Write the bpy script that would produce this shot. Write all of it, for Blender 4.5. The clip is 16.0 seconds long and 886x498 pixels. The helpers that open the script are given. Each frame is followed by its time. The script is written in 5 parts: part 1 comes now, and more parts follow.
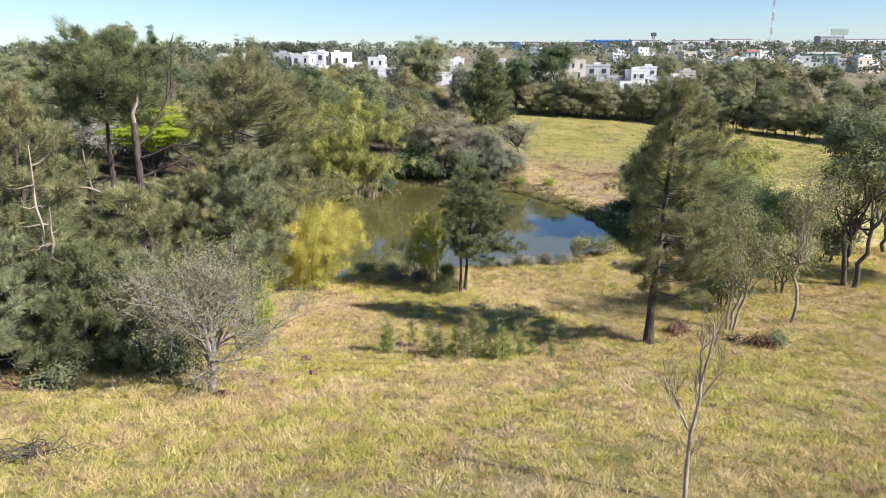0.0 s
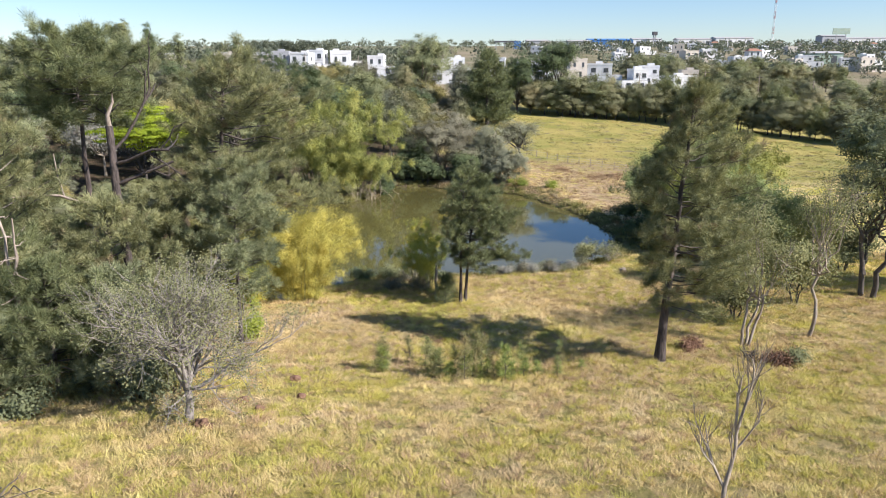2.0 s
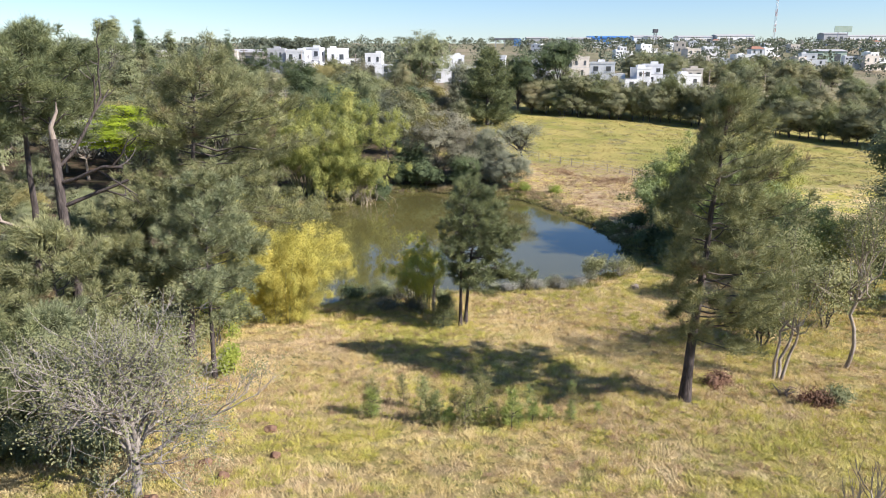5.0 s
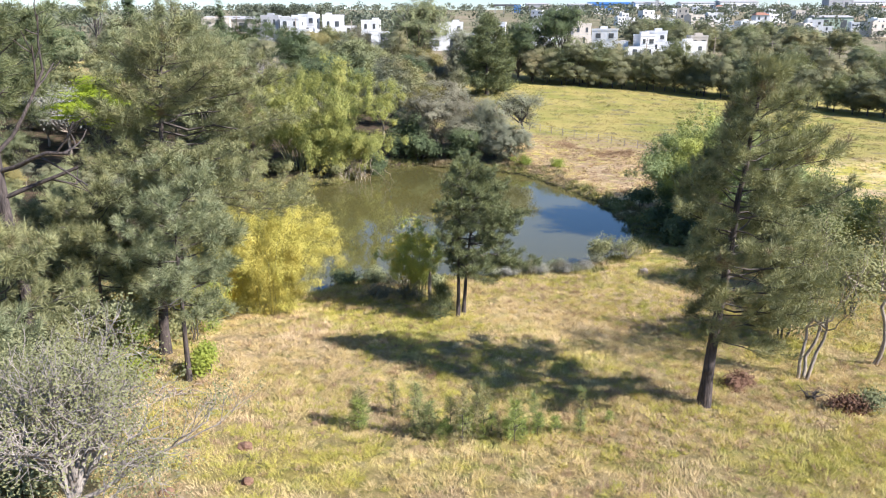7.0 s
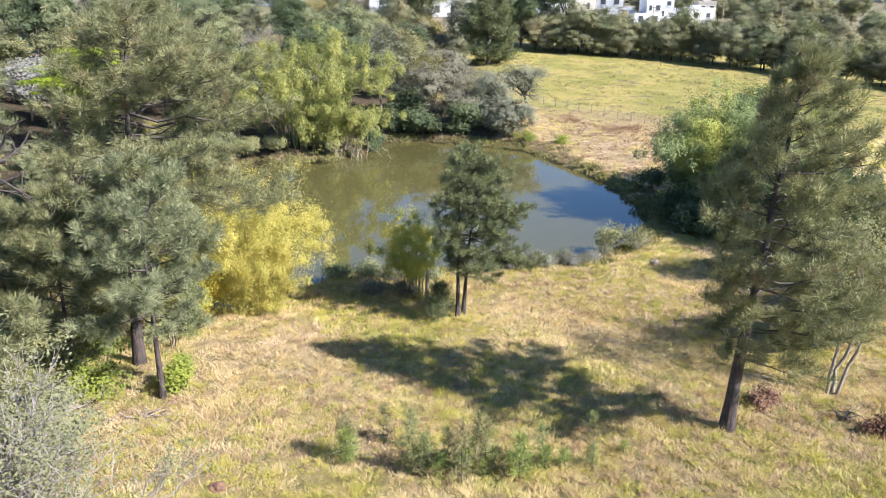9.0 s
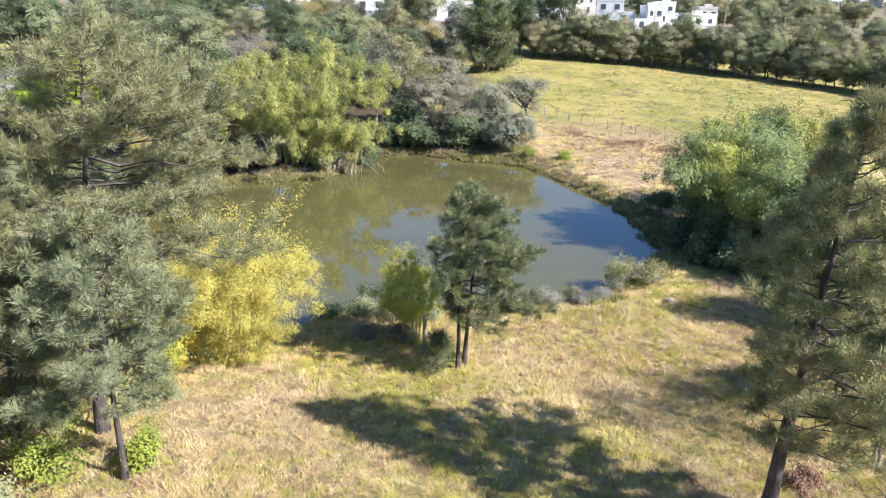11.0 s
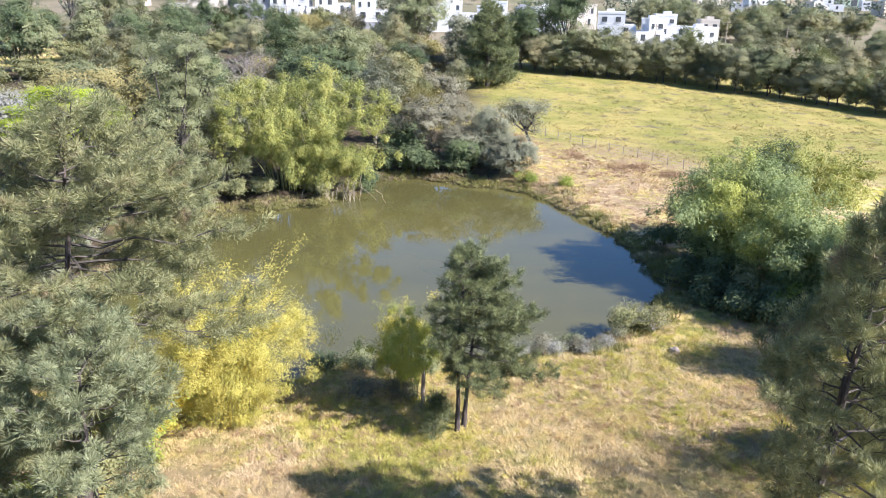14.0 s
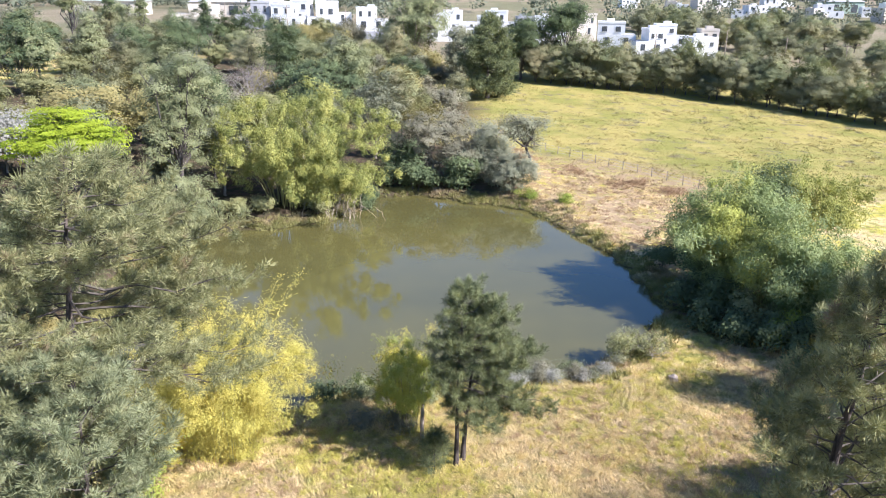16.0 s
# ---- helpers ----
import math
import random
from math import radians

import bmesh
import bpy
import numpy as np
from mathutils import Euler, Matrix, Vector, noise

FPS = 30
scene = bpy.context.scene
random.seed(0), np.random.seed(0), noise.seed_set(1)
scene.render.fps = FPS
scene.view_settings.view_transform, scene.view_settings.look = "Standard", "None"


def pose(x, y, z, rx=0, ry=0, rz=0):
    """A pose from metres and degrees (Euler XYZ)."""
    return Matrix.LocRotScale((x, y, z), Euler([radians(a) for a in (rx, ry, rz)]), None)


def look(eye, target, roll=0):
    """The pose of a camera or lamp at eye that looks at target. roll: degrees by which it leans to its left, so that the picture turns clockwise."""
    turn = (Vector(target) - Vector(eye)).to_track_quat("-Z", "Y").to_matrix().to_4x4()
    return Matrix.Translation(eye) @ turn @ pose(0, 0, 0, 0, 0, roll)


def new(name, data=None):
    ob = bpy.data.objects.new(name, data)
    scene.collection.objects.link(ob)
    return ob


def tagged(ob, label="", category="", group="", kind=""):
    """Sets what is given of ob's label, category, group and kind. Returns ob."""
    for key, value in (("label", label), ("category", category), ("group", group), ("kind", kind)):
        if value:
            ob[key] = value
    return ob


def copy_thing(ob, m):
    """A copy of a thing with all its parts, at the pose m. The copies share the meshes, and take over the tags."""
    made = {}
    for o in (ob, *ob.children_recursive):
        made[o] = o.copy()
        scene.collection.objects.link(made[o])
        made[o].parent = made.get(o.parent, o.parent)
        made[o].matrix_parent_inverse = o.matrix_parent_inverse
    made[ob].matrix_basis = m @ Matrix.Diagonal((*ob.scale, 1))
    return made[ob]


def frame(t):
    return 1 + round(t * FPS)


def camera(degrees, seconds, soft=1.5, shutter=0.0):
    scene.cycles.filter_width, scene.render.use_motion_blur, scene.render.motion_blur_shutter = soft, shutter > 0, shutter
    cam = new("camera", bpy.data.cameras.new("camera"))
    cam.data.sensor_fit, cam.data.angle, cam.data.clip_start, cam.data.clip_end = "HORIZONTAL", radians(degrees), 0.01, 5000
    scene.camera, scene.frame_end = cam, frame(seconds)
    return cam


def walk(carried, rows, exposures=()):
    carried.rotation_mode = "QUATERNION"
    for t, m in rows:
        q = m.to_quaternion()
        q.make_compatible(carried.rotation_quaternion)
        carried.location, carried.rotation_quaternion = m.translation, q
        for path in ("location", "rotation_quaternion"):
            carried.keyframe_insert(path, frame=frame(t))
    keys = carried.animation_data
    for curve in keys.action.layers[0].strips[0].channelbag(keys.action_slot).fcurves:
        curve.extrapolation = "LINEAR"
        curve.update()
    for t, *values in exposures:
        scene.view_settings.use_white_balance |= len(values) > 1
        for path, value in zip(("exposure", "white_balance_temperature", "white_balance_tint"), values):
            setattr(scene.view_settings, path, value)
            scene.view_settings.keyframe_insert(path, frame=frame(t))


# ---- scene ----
cam = camera(62.5, 16.0, 1.0)
PATH = [
    (0, (-0.006, -1.78, 18.337), (-0.003, 0.161, 17.854), -0.1),
    (0.5, (-0.016, -1.182, 18.322), (-0.013, 0.759, 17.839), -0.0),
    (1, (0.005, -0.525, 18.329), (0.007, 1.416, 17.845), -0.0),
    (1.5, (0.023, 0.165, 18.315), (0.025, 2.106, 17.83), 0.0),
    (2, (0.061, 0.944, 18.354), (0.064, 2.884, 17.868), 0.0),
    (2.5, (0.087, 1.745, 18.39), (0.09, 3.685, 17.905), -0.0),
    (3, (0.096, 2.549, 18.408), (0.1, 4.489, 17.922), 0.0),
    (3.5, (0.084, 3.373, 18.449), (0.088, 5.313, 17.962), -0.0),
    (4, (0.047, 4.167, 18.538), (0.053, 6.106, 18.051), 0.1),
    (6.5, (0.301, 8.727, 18.649), (0.307, 10.652, 18.107), -0.0),
    (7, (0.312, 9.682, 18.679), (0.32, 11.598, 18.105), 0.0),
    (7.5, (0.345, 10.606, 18.775), (0.354, 12.512, 18.169), 0.0),
    (8, (0.425, 11.546, 18.976), (0.432, 13.442, 18.339), 0.1),
    (8.5, (0.438, 12.523, 19.203), (0.445, 14.41, 18.542), 0.1),
    (9, (0.443, 13.452, 19.36), (0.45, 15.339, 18.699), 0.1),
    (11.5, (0.202, 18.916, 20.785), (0.224, 20.804, 20.123), 0.6),
    (12, (0.182, 19.74, 21.147), (0.204, 21.628, 20.487), 0.7),
    (12.5, (0.179, 20.06, 21.504), (0.201, 21.948, 20.845), 0.7),
    (13, (0.202, 20.151, 21.912), (0.222, 22.04, 21.256), 0.6),
    (13.5, (0.238, 20.104, 22.35), (0.258, 21.994, 21.695), 0.7),
    (14, (0.248, 20.066, 22.774), (0.268, 21.956, 22.12), 0.7),
    (14.5, (0.278, 20.074, 23.206), (0.296, 21.964, 22.554), 0.6),
    (15, (0.319, 20.124, 23.628), (0.337, 22.016, 22.979), 0.6),
    (15.5, (0.343, 20.233, 24.041), (0.359, 22.125, 23.393), 0.6),
    (16, (0.357, 20.362, 24.392), (0.374, 22.255, 23.748), 0.6),
]
walk(cam, [(r[0], look(*r[1:])) for r in PATH], ((0, 0.71, 6550, 13), (4, 0.7, 6550, 13), (7, 0.99, 6300, 14), (9, 1.12, 6200, 15), (16, 1.22, 6100, 16)))

# ---- sky and sun ----
SUN_AZ = math.atan2(-0.42, 0.91)          # direction towards the sun on the ground plan
SUN_EL = radians(37)
world = bpy.data.worlds.new("sky")
scene.world = world
world.use_nodes = True
wn = world.node_tree
sky = wn.nodes.new("ShaderNodeTexSky")
sky.sky_type = "NISHITA"
sky.sun_disc = False
sky.sun_elevation = SUN_EL
sky.sun_rotation = math.pi / 2 - SUN_AZ
sky.altitude = 200
sky.air_density, sky.dust_density, sky.ozone_density = 1.0, 0.3, 5.0
wn.nodes["Background"].inputs[1].default_value = 0.093
clear = wn.nodes.new("ShaderNodeMix")                    # a clear, dry winter sky: a little bluer all over
clear.data_type, clear.blend_type = "RGBA", "MULTIPLY"
clear.inputs[0].default_value = 1.0
clear.inputs[7].default_value = (1.0, 1.0, 1.05, 1)
deep = wn.nodes.new("ShaderNodeHueSaturation")
deep.inputs["Saturation"].default_value = 1.08
wn.links.new(sky.outputs[0], clear.inputs[6])
wn.links.new(clear.outputs[2], deep.inputs["Color"])
wn.links.new(deep.outputs[0], wn.nodes["Background"].inputs[0])

sun = new("sun", bpy.data.lights.new("sun", "SUN"))
sun.data.energy = 5.0
sun.data.angle = radians(0.6)
sun.data.color = (1.0, 0.965, 0.93)
to_sun = Vector((math.cos(SUN_AZ) * math.cos(SUN_EL), math.sin(SUN_AZ) * math.cos(SUN_EL), math.sin(SUN_EL)))
sun.matrix_world = look(to_sun * 100, (0, 0, 0))


# ---- materials ----
def material(name):
    m = bpy.data.materials.new(name)
    m.use_nodes = True
    nt = m.node_tree
    return m, nt, nt.nodes["Principled BSDF"]


def node(nt, kind, **inputs):
    n = nt.nodes.new(kind)
    for k, v in inputs.items():
        n.inputs[k].default_value = v
    return n


def world_pos(nt):
    return nt.nodes.new("ShaderNodeNewGeometry").outputs["Position"]


def noise_fac(nt, scale, lo=0.4, hi=0.6, detail=3.0, vec=None, offset=None):
    n = node(nt, "ShaderNodeTexNoise", Scale=scale, Detail=detail, Roughness=0.6)
    src = vec if vec else world_pos(nt)
    if offset:
        add = nt.nodes.new("ShaderNodeVectorMath")
        nt.links.new(src, add.inputs[0])
        add.inputs[1].default_value = offset
        src = add.outputs[0]
    nt.links.new(src, n.inputs["Vector"])
    r = node(nt, "ShaderNodeMapRange")
    r.inputs["From Min"].default_value, r.inputs["From Max"].default_value = lo, hi
    nt.links.new(n.outputs["Fac"], r.inputs["Value"])
    return r.outputs[0]


def mix(nt, fac, a, b):
    m = nt.nodes.new("ShaderNodeMix")
    m.data_type = "RGBA"
    for sock, v in ((m.inputs[0], fac), (m.inputs[6], a), (m.inputs[7], b)):
        if isinstance(v, bpy.types.NodeSocket):
            nt.links.new(v, sock)
        elif isinstance(v, (int, float)):
            sock.default_value = v
        else:
            sock.default_value = (*v, 1)
    return m.outputs[2]


def times(nt, a, b):
    m = nt.nodes.new("ShaderNodeMath")
    m.operation = "MULTIPLY"
    for sock, v in zip(m.inputs, (a, b)):
        if isinstance(v, bpy.types.NodeSocket):
            nt.links.new(v, sock)
        else:
            sock.default_value = v
    return m.outputs[0]


def bump(nt, bsdf, height, strength=0.5, distance=0.1):
    b = node(nt, "ShaderNodeBump", Strength=strength, Distance=distance)
    nt.links.new(height, b.inputs["Height"])
    nt.links.new(b.outputs[0], bsdf.inputs["Normal"])


def near_spot(nt, x, y, r0, r1):
    """1 within r0 of the place, 0 beyond r1, on the ground plan."""
    sep = nt.nodes.new("ShaderNodeSeparateXYZ")
    nt.links.new(world_pos(nt), sep.inputs[0])
    com = nt.nodes.new("ShaderNodeCombineXYZ")
    nt.links.new(sep.outputs[0], com.inputs[0])
    nt.links.new(sep.outputs[1], com.inputs[1])
    d = nt.nodes.new("ShaderNodeVectorMath")
    d.operation = "DISTANCE"
    nt.links.new(com.outputs[0], d.inputs[0])
    d.inputs[1].default_value = (x, y, 0)
    r = node(nt, "ShaderNodeMapRange")
    r.inputs["From Min"].default_value, r.inputs["From Max"].default_value = r1, r0
    nt.links.new(d.outputs["Value"], r.inputs["Value"])
    return r.outputs[0]


STRAW, GREENISH, BROWN, SOIL = (0.74, 0.56, 0.26), (0.52, 0.45, 0.09), (0.55, 0.4, 0.24), (0.38, 0.27, 0.165)


LUSH, TAN = (0.5, 0.47, 0.1), (0.62, 0.46, 0.27)
MEADOW_DRIFTS = ((-11.5, 19.5, 2.5, 6.5, LUSH, 0.75), (-5.0, 22.0, 2, 5, LUSH, 0.6), (1.5, 17.5, 2, 5, TAN, 0.8), (-7.5, 28.0, 2, 5, TAN, 0.8), (-3.0, 25.0, 1.5, 4, LUSH, 0.6), (11.5, 18.5, 2, 6, LUSH, 0.55),
                 (-2.5, 49.5, 2, 4.5, LUSH, 0.75), (10.0, 56.5, 5, 10, TAN, 0.7), (-9.5, 48.0, 2.5, 6, TAN, 0.85), (-8.0, 38.0, 3, 6, TAN, 0.75), (4.5, 42.0, 3, 7, LUSH, 0.6), (15.0, 33.0, 3, 7, LUSH, 0.5))


def meadow_colour(nt):
    """Dry winter grass: straw, patches that are still green, brown seed heads."""
    base = mix(nt, noise_fac(nt, 0.2, 0.41, 0.57), STRAW, GREENISH)
    base = mix(nt, times(nt, noise_fac(nt, 0.13, 0.5, 0.6, offset=(90, 41, 0)), 0.85), base, BROWN)
    base = mix(nt, times(nt, noise_fac(nt, 0.75, 0.52, 0.6, 4.0, offset=(31, 7, 3)), 0.8), base, (0.27, 0.28, 0.06))
    base = mix(nt, times(nt, noise_fac(nt, 1.1, 0.55, 0.64, 4.0, offset=(5, 77, 0)), 0.65), base, (0.28, 0.2, 0.1))
    base = mix(nt, times(nt, noise_fac(nt, 0.9, 0.54, 0.64, 4.0, offset=(55, 7, 0)), 0.7), base, (0.7, 0.56, 0.3))
    for x, y, r0, r1, tint, much in MEADOW_DRIFTS:
        edge = times(nt, near_spot(nt, x, y, r0, r1), noise_fac(nt, 0.45, 0.36, 0.56, 4.0, offset=(x, y, 0)))
        base = mix(nt, times(nt, edge, much), base, tint)
    field = mix(nt, noise_fac(nt, 0.12, 0.4, 0.6, offset=(3, 3, 3)), (0.42, 0.345, 0.115), (0.29, 0.275, 0.075))
    field = mix(nt, times(nt, noise_fac(nt, 0.3, 0.56, 0.66, 4.0, offset=(13, 3, 9)), 0.75), field, (0.2, 0.165, 0.11))
    base = mix(nt, near_spot(nt, 55, 168, 53, 61), base, field)
    bare = times(nt, near_spot(nt, 22, 112, 13, 20), times(nt, noise_fac(nt, 0.9, 0.36, 0.56, 5.0, offset=(1, 2, 8)), 0.85))
    base = mix(nt, bare, base, SOIL)
    return base


def build_ground_material():
    m, nt, b = material("dry meadow ground")
    col = meadow_colour(nt)
    # brown thatch, darkened so gaps between the blades look shaded
    shaded_thatch = mix(nt, noise_fac(nt, 1.6, 0.4, 0.6, offset=(8, 1, 1)), (0.27, 0.2, 0.1), (0.13, 0.115, 0.05))
    col = mix(nt, times(nt, near_spot(nt, 5, 36, 30, 42), 0.6), col, shaded_thatch)
    # leaf litter, coloured dark to carry the shade under trees and bamboo
    shaded_litter = mix(nt, noise_fac(nt, 0.8, 0.4, 0.6, offset=(2, 9, 1)), (0.13, 0.09, 0.06), (0.07, 0.065, 0.035))
    for x, y, r0, r1 in ((-60, 120, 40, 47), (-26, 38, 9, 13), (-20, 104, 13, 16), (-3, 122, 14, 18), (26, 77, 6, 9), (-40, 70, 18, 24), (-40, 170, 45, 52)):
        col = mix(nt, near_spot(nt, x, y, r0, r1), col, shaded_litter)
    town = mix(nt, noise_fac(nt, 0.02, 0.4, 0.6), (0.19, 0.18, 0.1), (0.28, 0.23, 0.15))
    sep = nt.nodes.new("ShaderNodeSeparateXYZ")
    nt.links.new(world_pos(nt), sep.inputs[0])
    far = node(nt, "ShaderNodeMapRange")
    far.inputs["From Min"].default_value, far.inputs["From Max"].default_value = 205, 235
    nt.links.new(sep.outputs[1], far.inputs["Value"])
    col = mix(nt, far.outputs[0], col, town)
    low = node(nt, "ShaderNodeMapRange")
    low.inputs["From Min"].default_value, low.inputs["From Max"].default_value = 0.25, 0.02
    nt.links.new(sep.outputs[2], low.inputs["Value"])
    col = mix(nt, low.outputs[0], col, (0.1, 0.085, 0.04))
    nt.links.new(col, b.inputs["Base Color"])
    b.inputs["Roughness"].default_value = 0.95
    b.inputs["Specular IOR Level"].default_value = 0.1
    n = node(nt, "ShaderNodeTexNoise", Scale=3.5, Detail=6.0, Roughness=0.75)
    nt.links.new(world_pos(nt), n.inputs["Vector"])
    bump(nt, b, n.outputs["Fac"], 0.9, 0.35)
    return m


def leafy(name, light, dark, tone=0.7, trans=0.3, accent=None, accent_at=(0.55, 0.7), trans_gain=1.3, gloss=0.06):
    """Leaves: tint drifts from clump to clump and from leaf to leaf, some light passes through."""
    m, nt, b = material(name)
    nt.nodes.remove(b)
    rand = nt.nodes.new("ShaderNodeNewGeometry").outputs["Random Per Island"]
    col = mix(nt, noise_fac(nt, tone, 0.35, 0.65), dark, light)
    col = mix(nt, times(nt, rand, 0.12), col, light)
    if accent:
        col = mix(nt, noise_fac(nt, tone * 0.45, *accent_at, offset=(17, 3, 5)), col, accent)
    dif = node(nt, "ShaderNodeBsdfPrincipled", Roughness=0.5)
    dif.inputs["Specular IOR Level"].default_value = gloss
    tr = nt.nodes.new("ShaderNodeBsdfTranslucent")
    nt.links.new(col, dif.inputs["Base Color"])
    g = nt.nodes.new("ShaderNodeMix")
    g.data_type, g.blend_type = "RGBA", "MULTIPLY"
    g.inputs[0].default_value = 1.0
    nt.links.new(col, g.inputs[6])
    g.inputs[7].default_value = (trans_gain, trans_gain, trans_gain * 0.75, 1)
    nt.links.new(g.outputs[2], tr.inputs[0])
    mx = node(nt, "ShaderNodeMixShader", Fac=trans * 0.8)
    nt.links.new(dif.outputs[0], mx.inputs[1])
    nt.links.new(tr.outputs[0], mx.inputs[2])
    nt.links.new(mx.outputs[0], nt.nodes["Material Output"].inputs[0])
    return m


def build_grass_material():
    m, nt, b = material("dry grass blades")
    col = meadow_colour(nt)
    rand = nt.nodes.new("ShaderNodeNewGeometry").outputs["Random Per Island"]
    col = mix(nt, times(nt, rand, 0.16), col, (0.66, 0.56, 0.34))
    nt.links.new(col, b.inputs["Base Color"])
    b.inputs["Roughness"].default_value = 0.75
    b.inputs["Specular IOR Level"].default_value = 0.2
    return m


def rough(name, a, c, scale=2.0, roughness=0.85, bumps=0.0, stretch=None):
    m, nt, b = material(name)
    vec = None
    if stretch:
        tc = nt.nodes.new("ShaderNodeTexCoord").outputs["Object"]
        mp = nt.nodes.new("ShaderNodeMapping")
        mp.inputs["Scale"].default_value = stretch
        nt.links.new(tc, mp.inputs[0])
        vec = mp.outputs[0]
    f = noise_fac(nt, scale, 0.35, 0.65, 5.0, vec)
    nt.links.new(mix(nt, f, a, c), b.inputs["Base Color"])
    b.inputs["Roughness"].default_value = roughness
    if bumps:
        bump(nt, b, f, 0.8, bumps)
    return m


def build_water_material():
    m, nt, b = material("murky pond water")
    f = noise_fac(nt, 0.06, 0.35, 0.65)
    nt.links.new(mix(nt, f, (0.12, 0.106, 0.034), (0.092, 0.085, 0.032)), b.inputs["Base Color"])
    b.inputs["Roughness"].default_value = 0.02
    b.inputs["IOR"].default_value = 1.62
    n = node(nt, "ShaderNodeTexNoise", Scale=2.2, Detail=3.0, Roughness=0.5)
    nt.links.new(world_pos(nt), n.inputs["Vector"])
    bump(nt, b, n.outputs["Fac"], 0.05, 0.02)
    return m


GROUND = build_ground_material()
GRASS = build_grass_material()
WATER = build_water_material()
PINE = leafy("pine needles", (0.4, 0.39, 0.19), (0.1, 0.115, 0.052), 1.6, 0.2, (0.27, 0.2, 0.12), (0.6, 0.7), gloss=0.2)
PINE_DARK = leafy("dark pine needles", (0.29, 0.31, 0.145), (0.065, 0.085, 0.04), 1.6, 0.2, gloss=0.2)
PINE_BLUE = leafy("blue-green pine needles", (0.38, 0.395, 0.215), (0.115, 0.14, 0.075), 1.6, 0.2, gloss=0.2)
YELLOW_BAMBOO = leafy("yellow bamboo leaves", (0.61, 0.52, 0.14), (0.4, 0.37, 0.09), 0.7, 0.35)
GREEN_BAMBOO = leafy("yellow-green bamboo leaves", (0.43, 0.42, 0.125), (0.16, 0.19, 0.06), 0.6, 0.3, (0.46, 0.41, 0.13), (0.55, 0.75))
SOFT_BAMBOO = leafy("fresh bamboo leaves", (0.37, 0.42, 0.19), (0.17, 0.22, 0.09), 0.35, 0.35, (0.42, 0.43, 0.12), (0.52, 0.66))
LIME = leafy("lime green leaves", (0.36, 0.42, 0.04), (0.22, 0.29, 0.03), 0.4, 0.4)
# dark-leaved trees; on the pond's right bank this colour stands in for shade
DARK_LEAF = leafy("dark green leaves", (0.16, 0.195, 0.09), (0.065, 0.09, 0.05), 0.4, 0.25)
MID_LEAF = leafy("mid green leaves", (0.32, 0.33, 0.17), (0.14, 0.16, 0.085), 0.4, 0.3)
GREY_LEAF = leafy("grey-green leaves", (0.31, 0.31, 0.205), (0.16, 0.165, 0.11), 0.4, 0.25)
OLIVE_LEAF = leafy("olive leaves", (0.35, 0.34, 0.16), (0.16, 0.17, 0.08), 0.4, 0.3)
DUSTY_LEAF = leafy("dry dusty leaves", (0.3, 0.28, 0.19), (0.15, 0.14, 0.095), 0.4, 0.2)
OCHRE_LEAF = leafy("ochre leaves", (0.37, 0.315, 0.13), (0.21, 0.19, 0.08), 0.25, 0.3)
HEDGE_LEAF = leafy("hedge leaves", (0.32, 0.31, 0.17), (0.13, 0.14, 0.085), 0.2, 0.3, (0.33, 0.29, 0.16), (0.54, 0.68))
FAR_LEAF = leafy("distant dull leaves", (0.2, 0.215, 0.145), (0.1, 0.115, 0.085), 0.1, 0.2)
FRESH_LEAF = leafy("fresh green leaves", (0.32, 0.36, 0.07), (0.17, 0.22, 0.05), 0.5, 0.35)
PALE_LEAF = leafy("pale young leaves", (0.29, 0.29, 0.15), (0.18, 0.185, 0.09), 0.6, 0.3)
DEAD_NEEDLE = leafy("dead brown needles", (0.26, 0.15, 0.1), (0.14, 0.08, 0.05), 0.6, 0.1)
SMALL_BAMBOO = leafy("green and yellow bamboo leaves", (0.5, 0.5, 0.12), (0.26, 0.31, 0.08), 0.5, 0.35, (0.7, 0.58, 0.11), (0.45, 0.53))
WHITISH_LEAF = leafy("whitish leaves", (0.4, 0.385, 0.33), (0.24, 0.23, 0.19), 0.5, 0.2)
SEEDLING = leafy("browning pine needles", (0.42, 0.34, 0.18), (0.2, 0.22, 0.09), 0.9, 0.25, (0.27, 0.31, 0.12), (0.45, 0.6))
SEEDLING_GREEN = leafy("bright pine needles", (0.38, 0.42, 0.12), (0.2, 0.26, 0.08), 0.9, 0.25)
WEED = leafy("olive grass", (0.52, 0.46, 0.11), (0.33, 0.32, 0.08), 0.5, 0.25)
STRAW_WEED = leafy("bleached straw", (0.66, 0.51, 0.26), (0.46, 0.35, 0.15), 0.6, 0.2)
BROWN_WEED = leafy("brown seed heads", (0.46, 0.32, 0.19), (0.27, 0.18, 0.11), 0.5, 0.15)
SEDGE = leafy("olive sedge", (0.34, 0.31, 0.12), (0.16, 0.16, 0.06), 0.5, 0.25, (0.36, 0.28, 0.17), (0.5, 0.65))
PINE_BARK = rough("pine bark", (0.13, 0.1, 0.085), (0.05, 0.04, 0.036), 3.0, 0.9, 0.05, (3, 3, 0.7))
GREY_BARK = rough("pale grey bark", (0.44, 0.37, 0.29), (0.24, 0.195, 0.155), 3.0, 0.9, 0.03, (2, 2, 0.6))
DARK_BARK = rough("dark bark", (0.12, 0.1, 0.08), (0.06, 0.05, 0.045), 3.0, 0.9, 0.03)
TWIG = rough("lichened grey twigs", (0.4, 0.35, 0.3), (0.19, 0.165, 0.145), 2.0, 0.9)
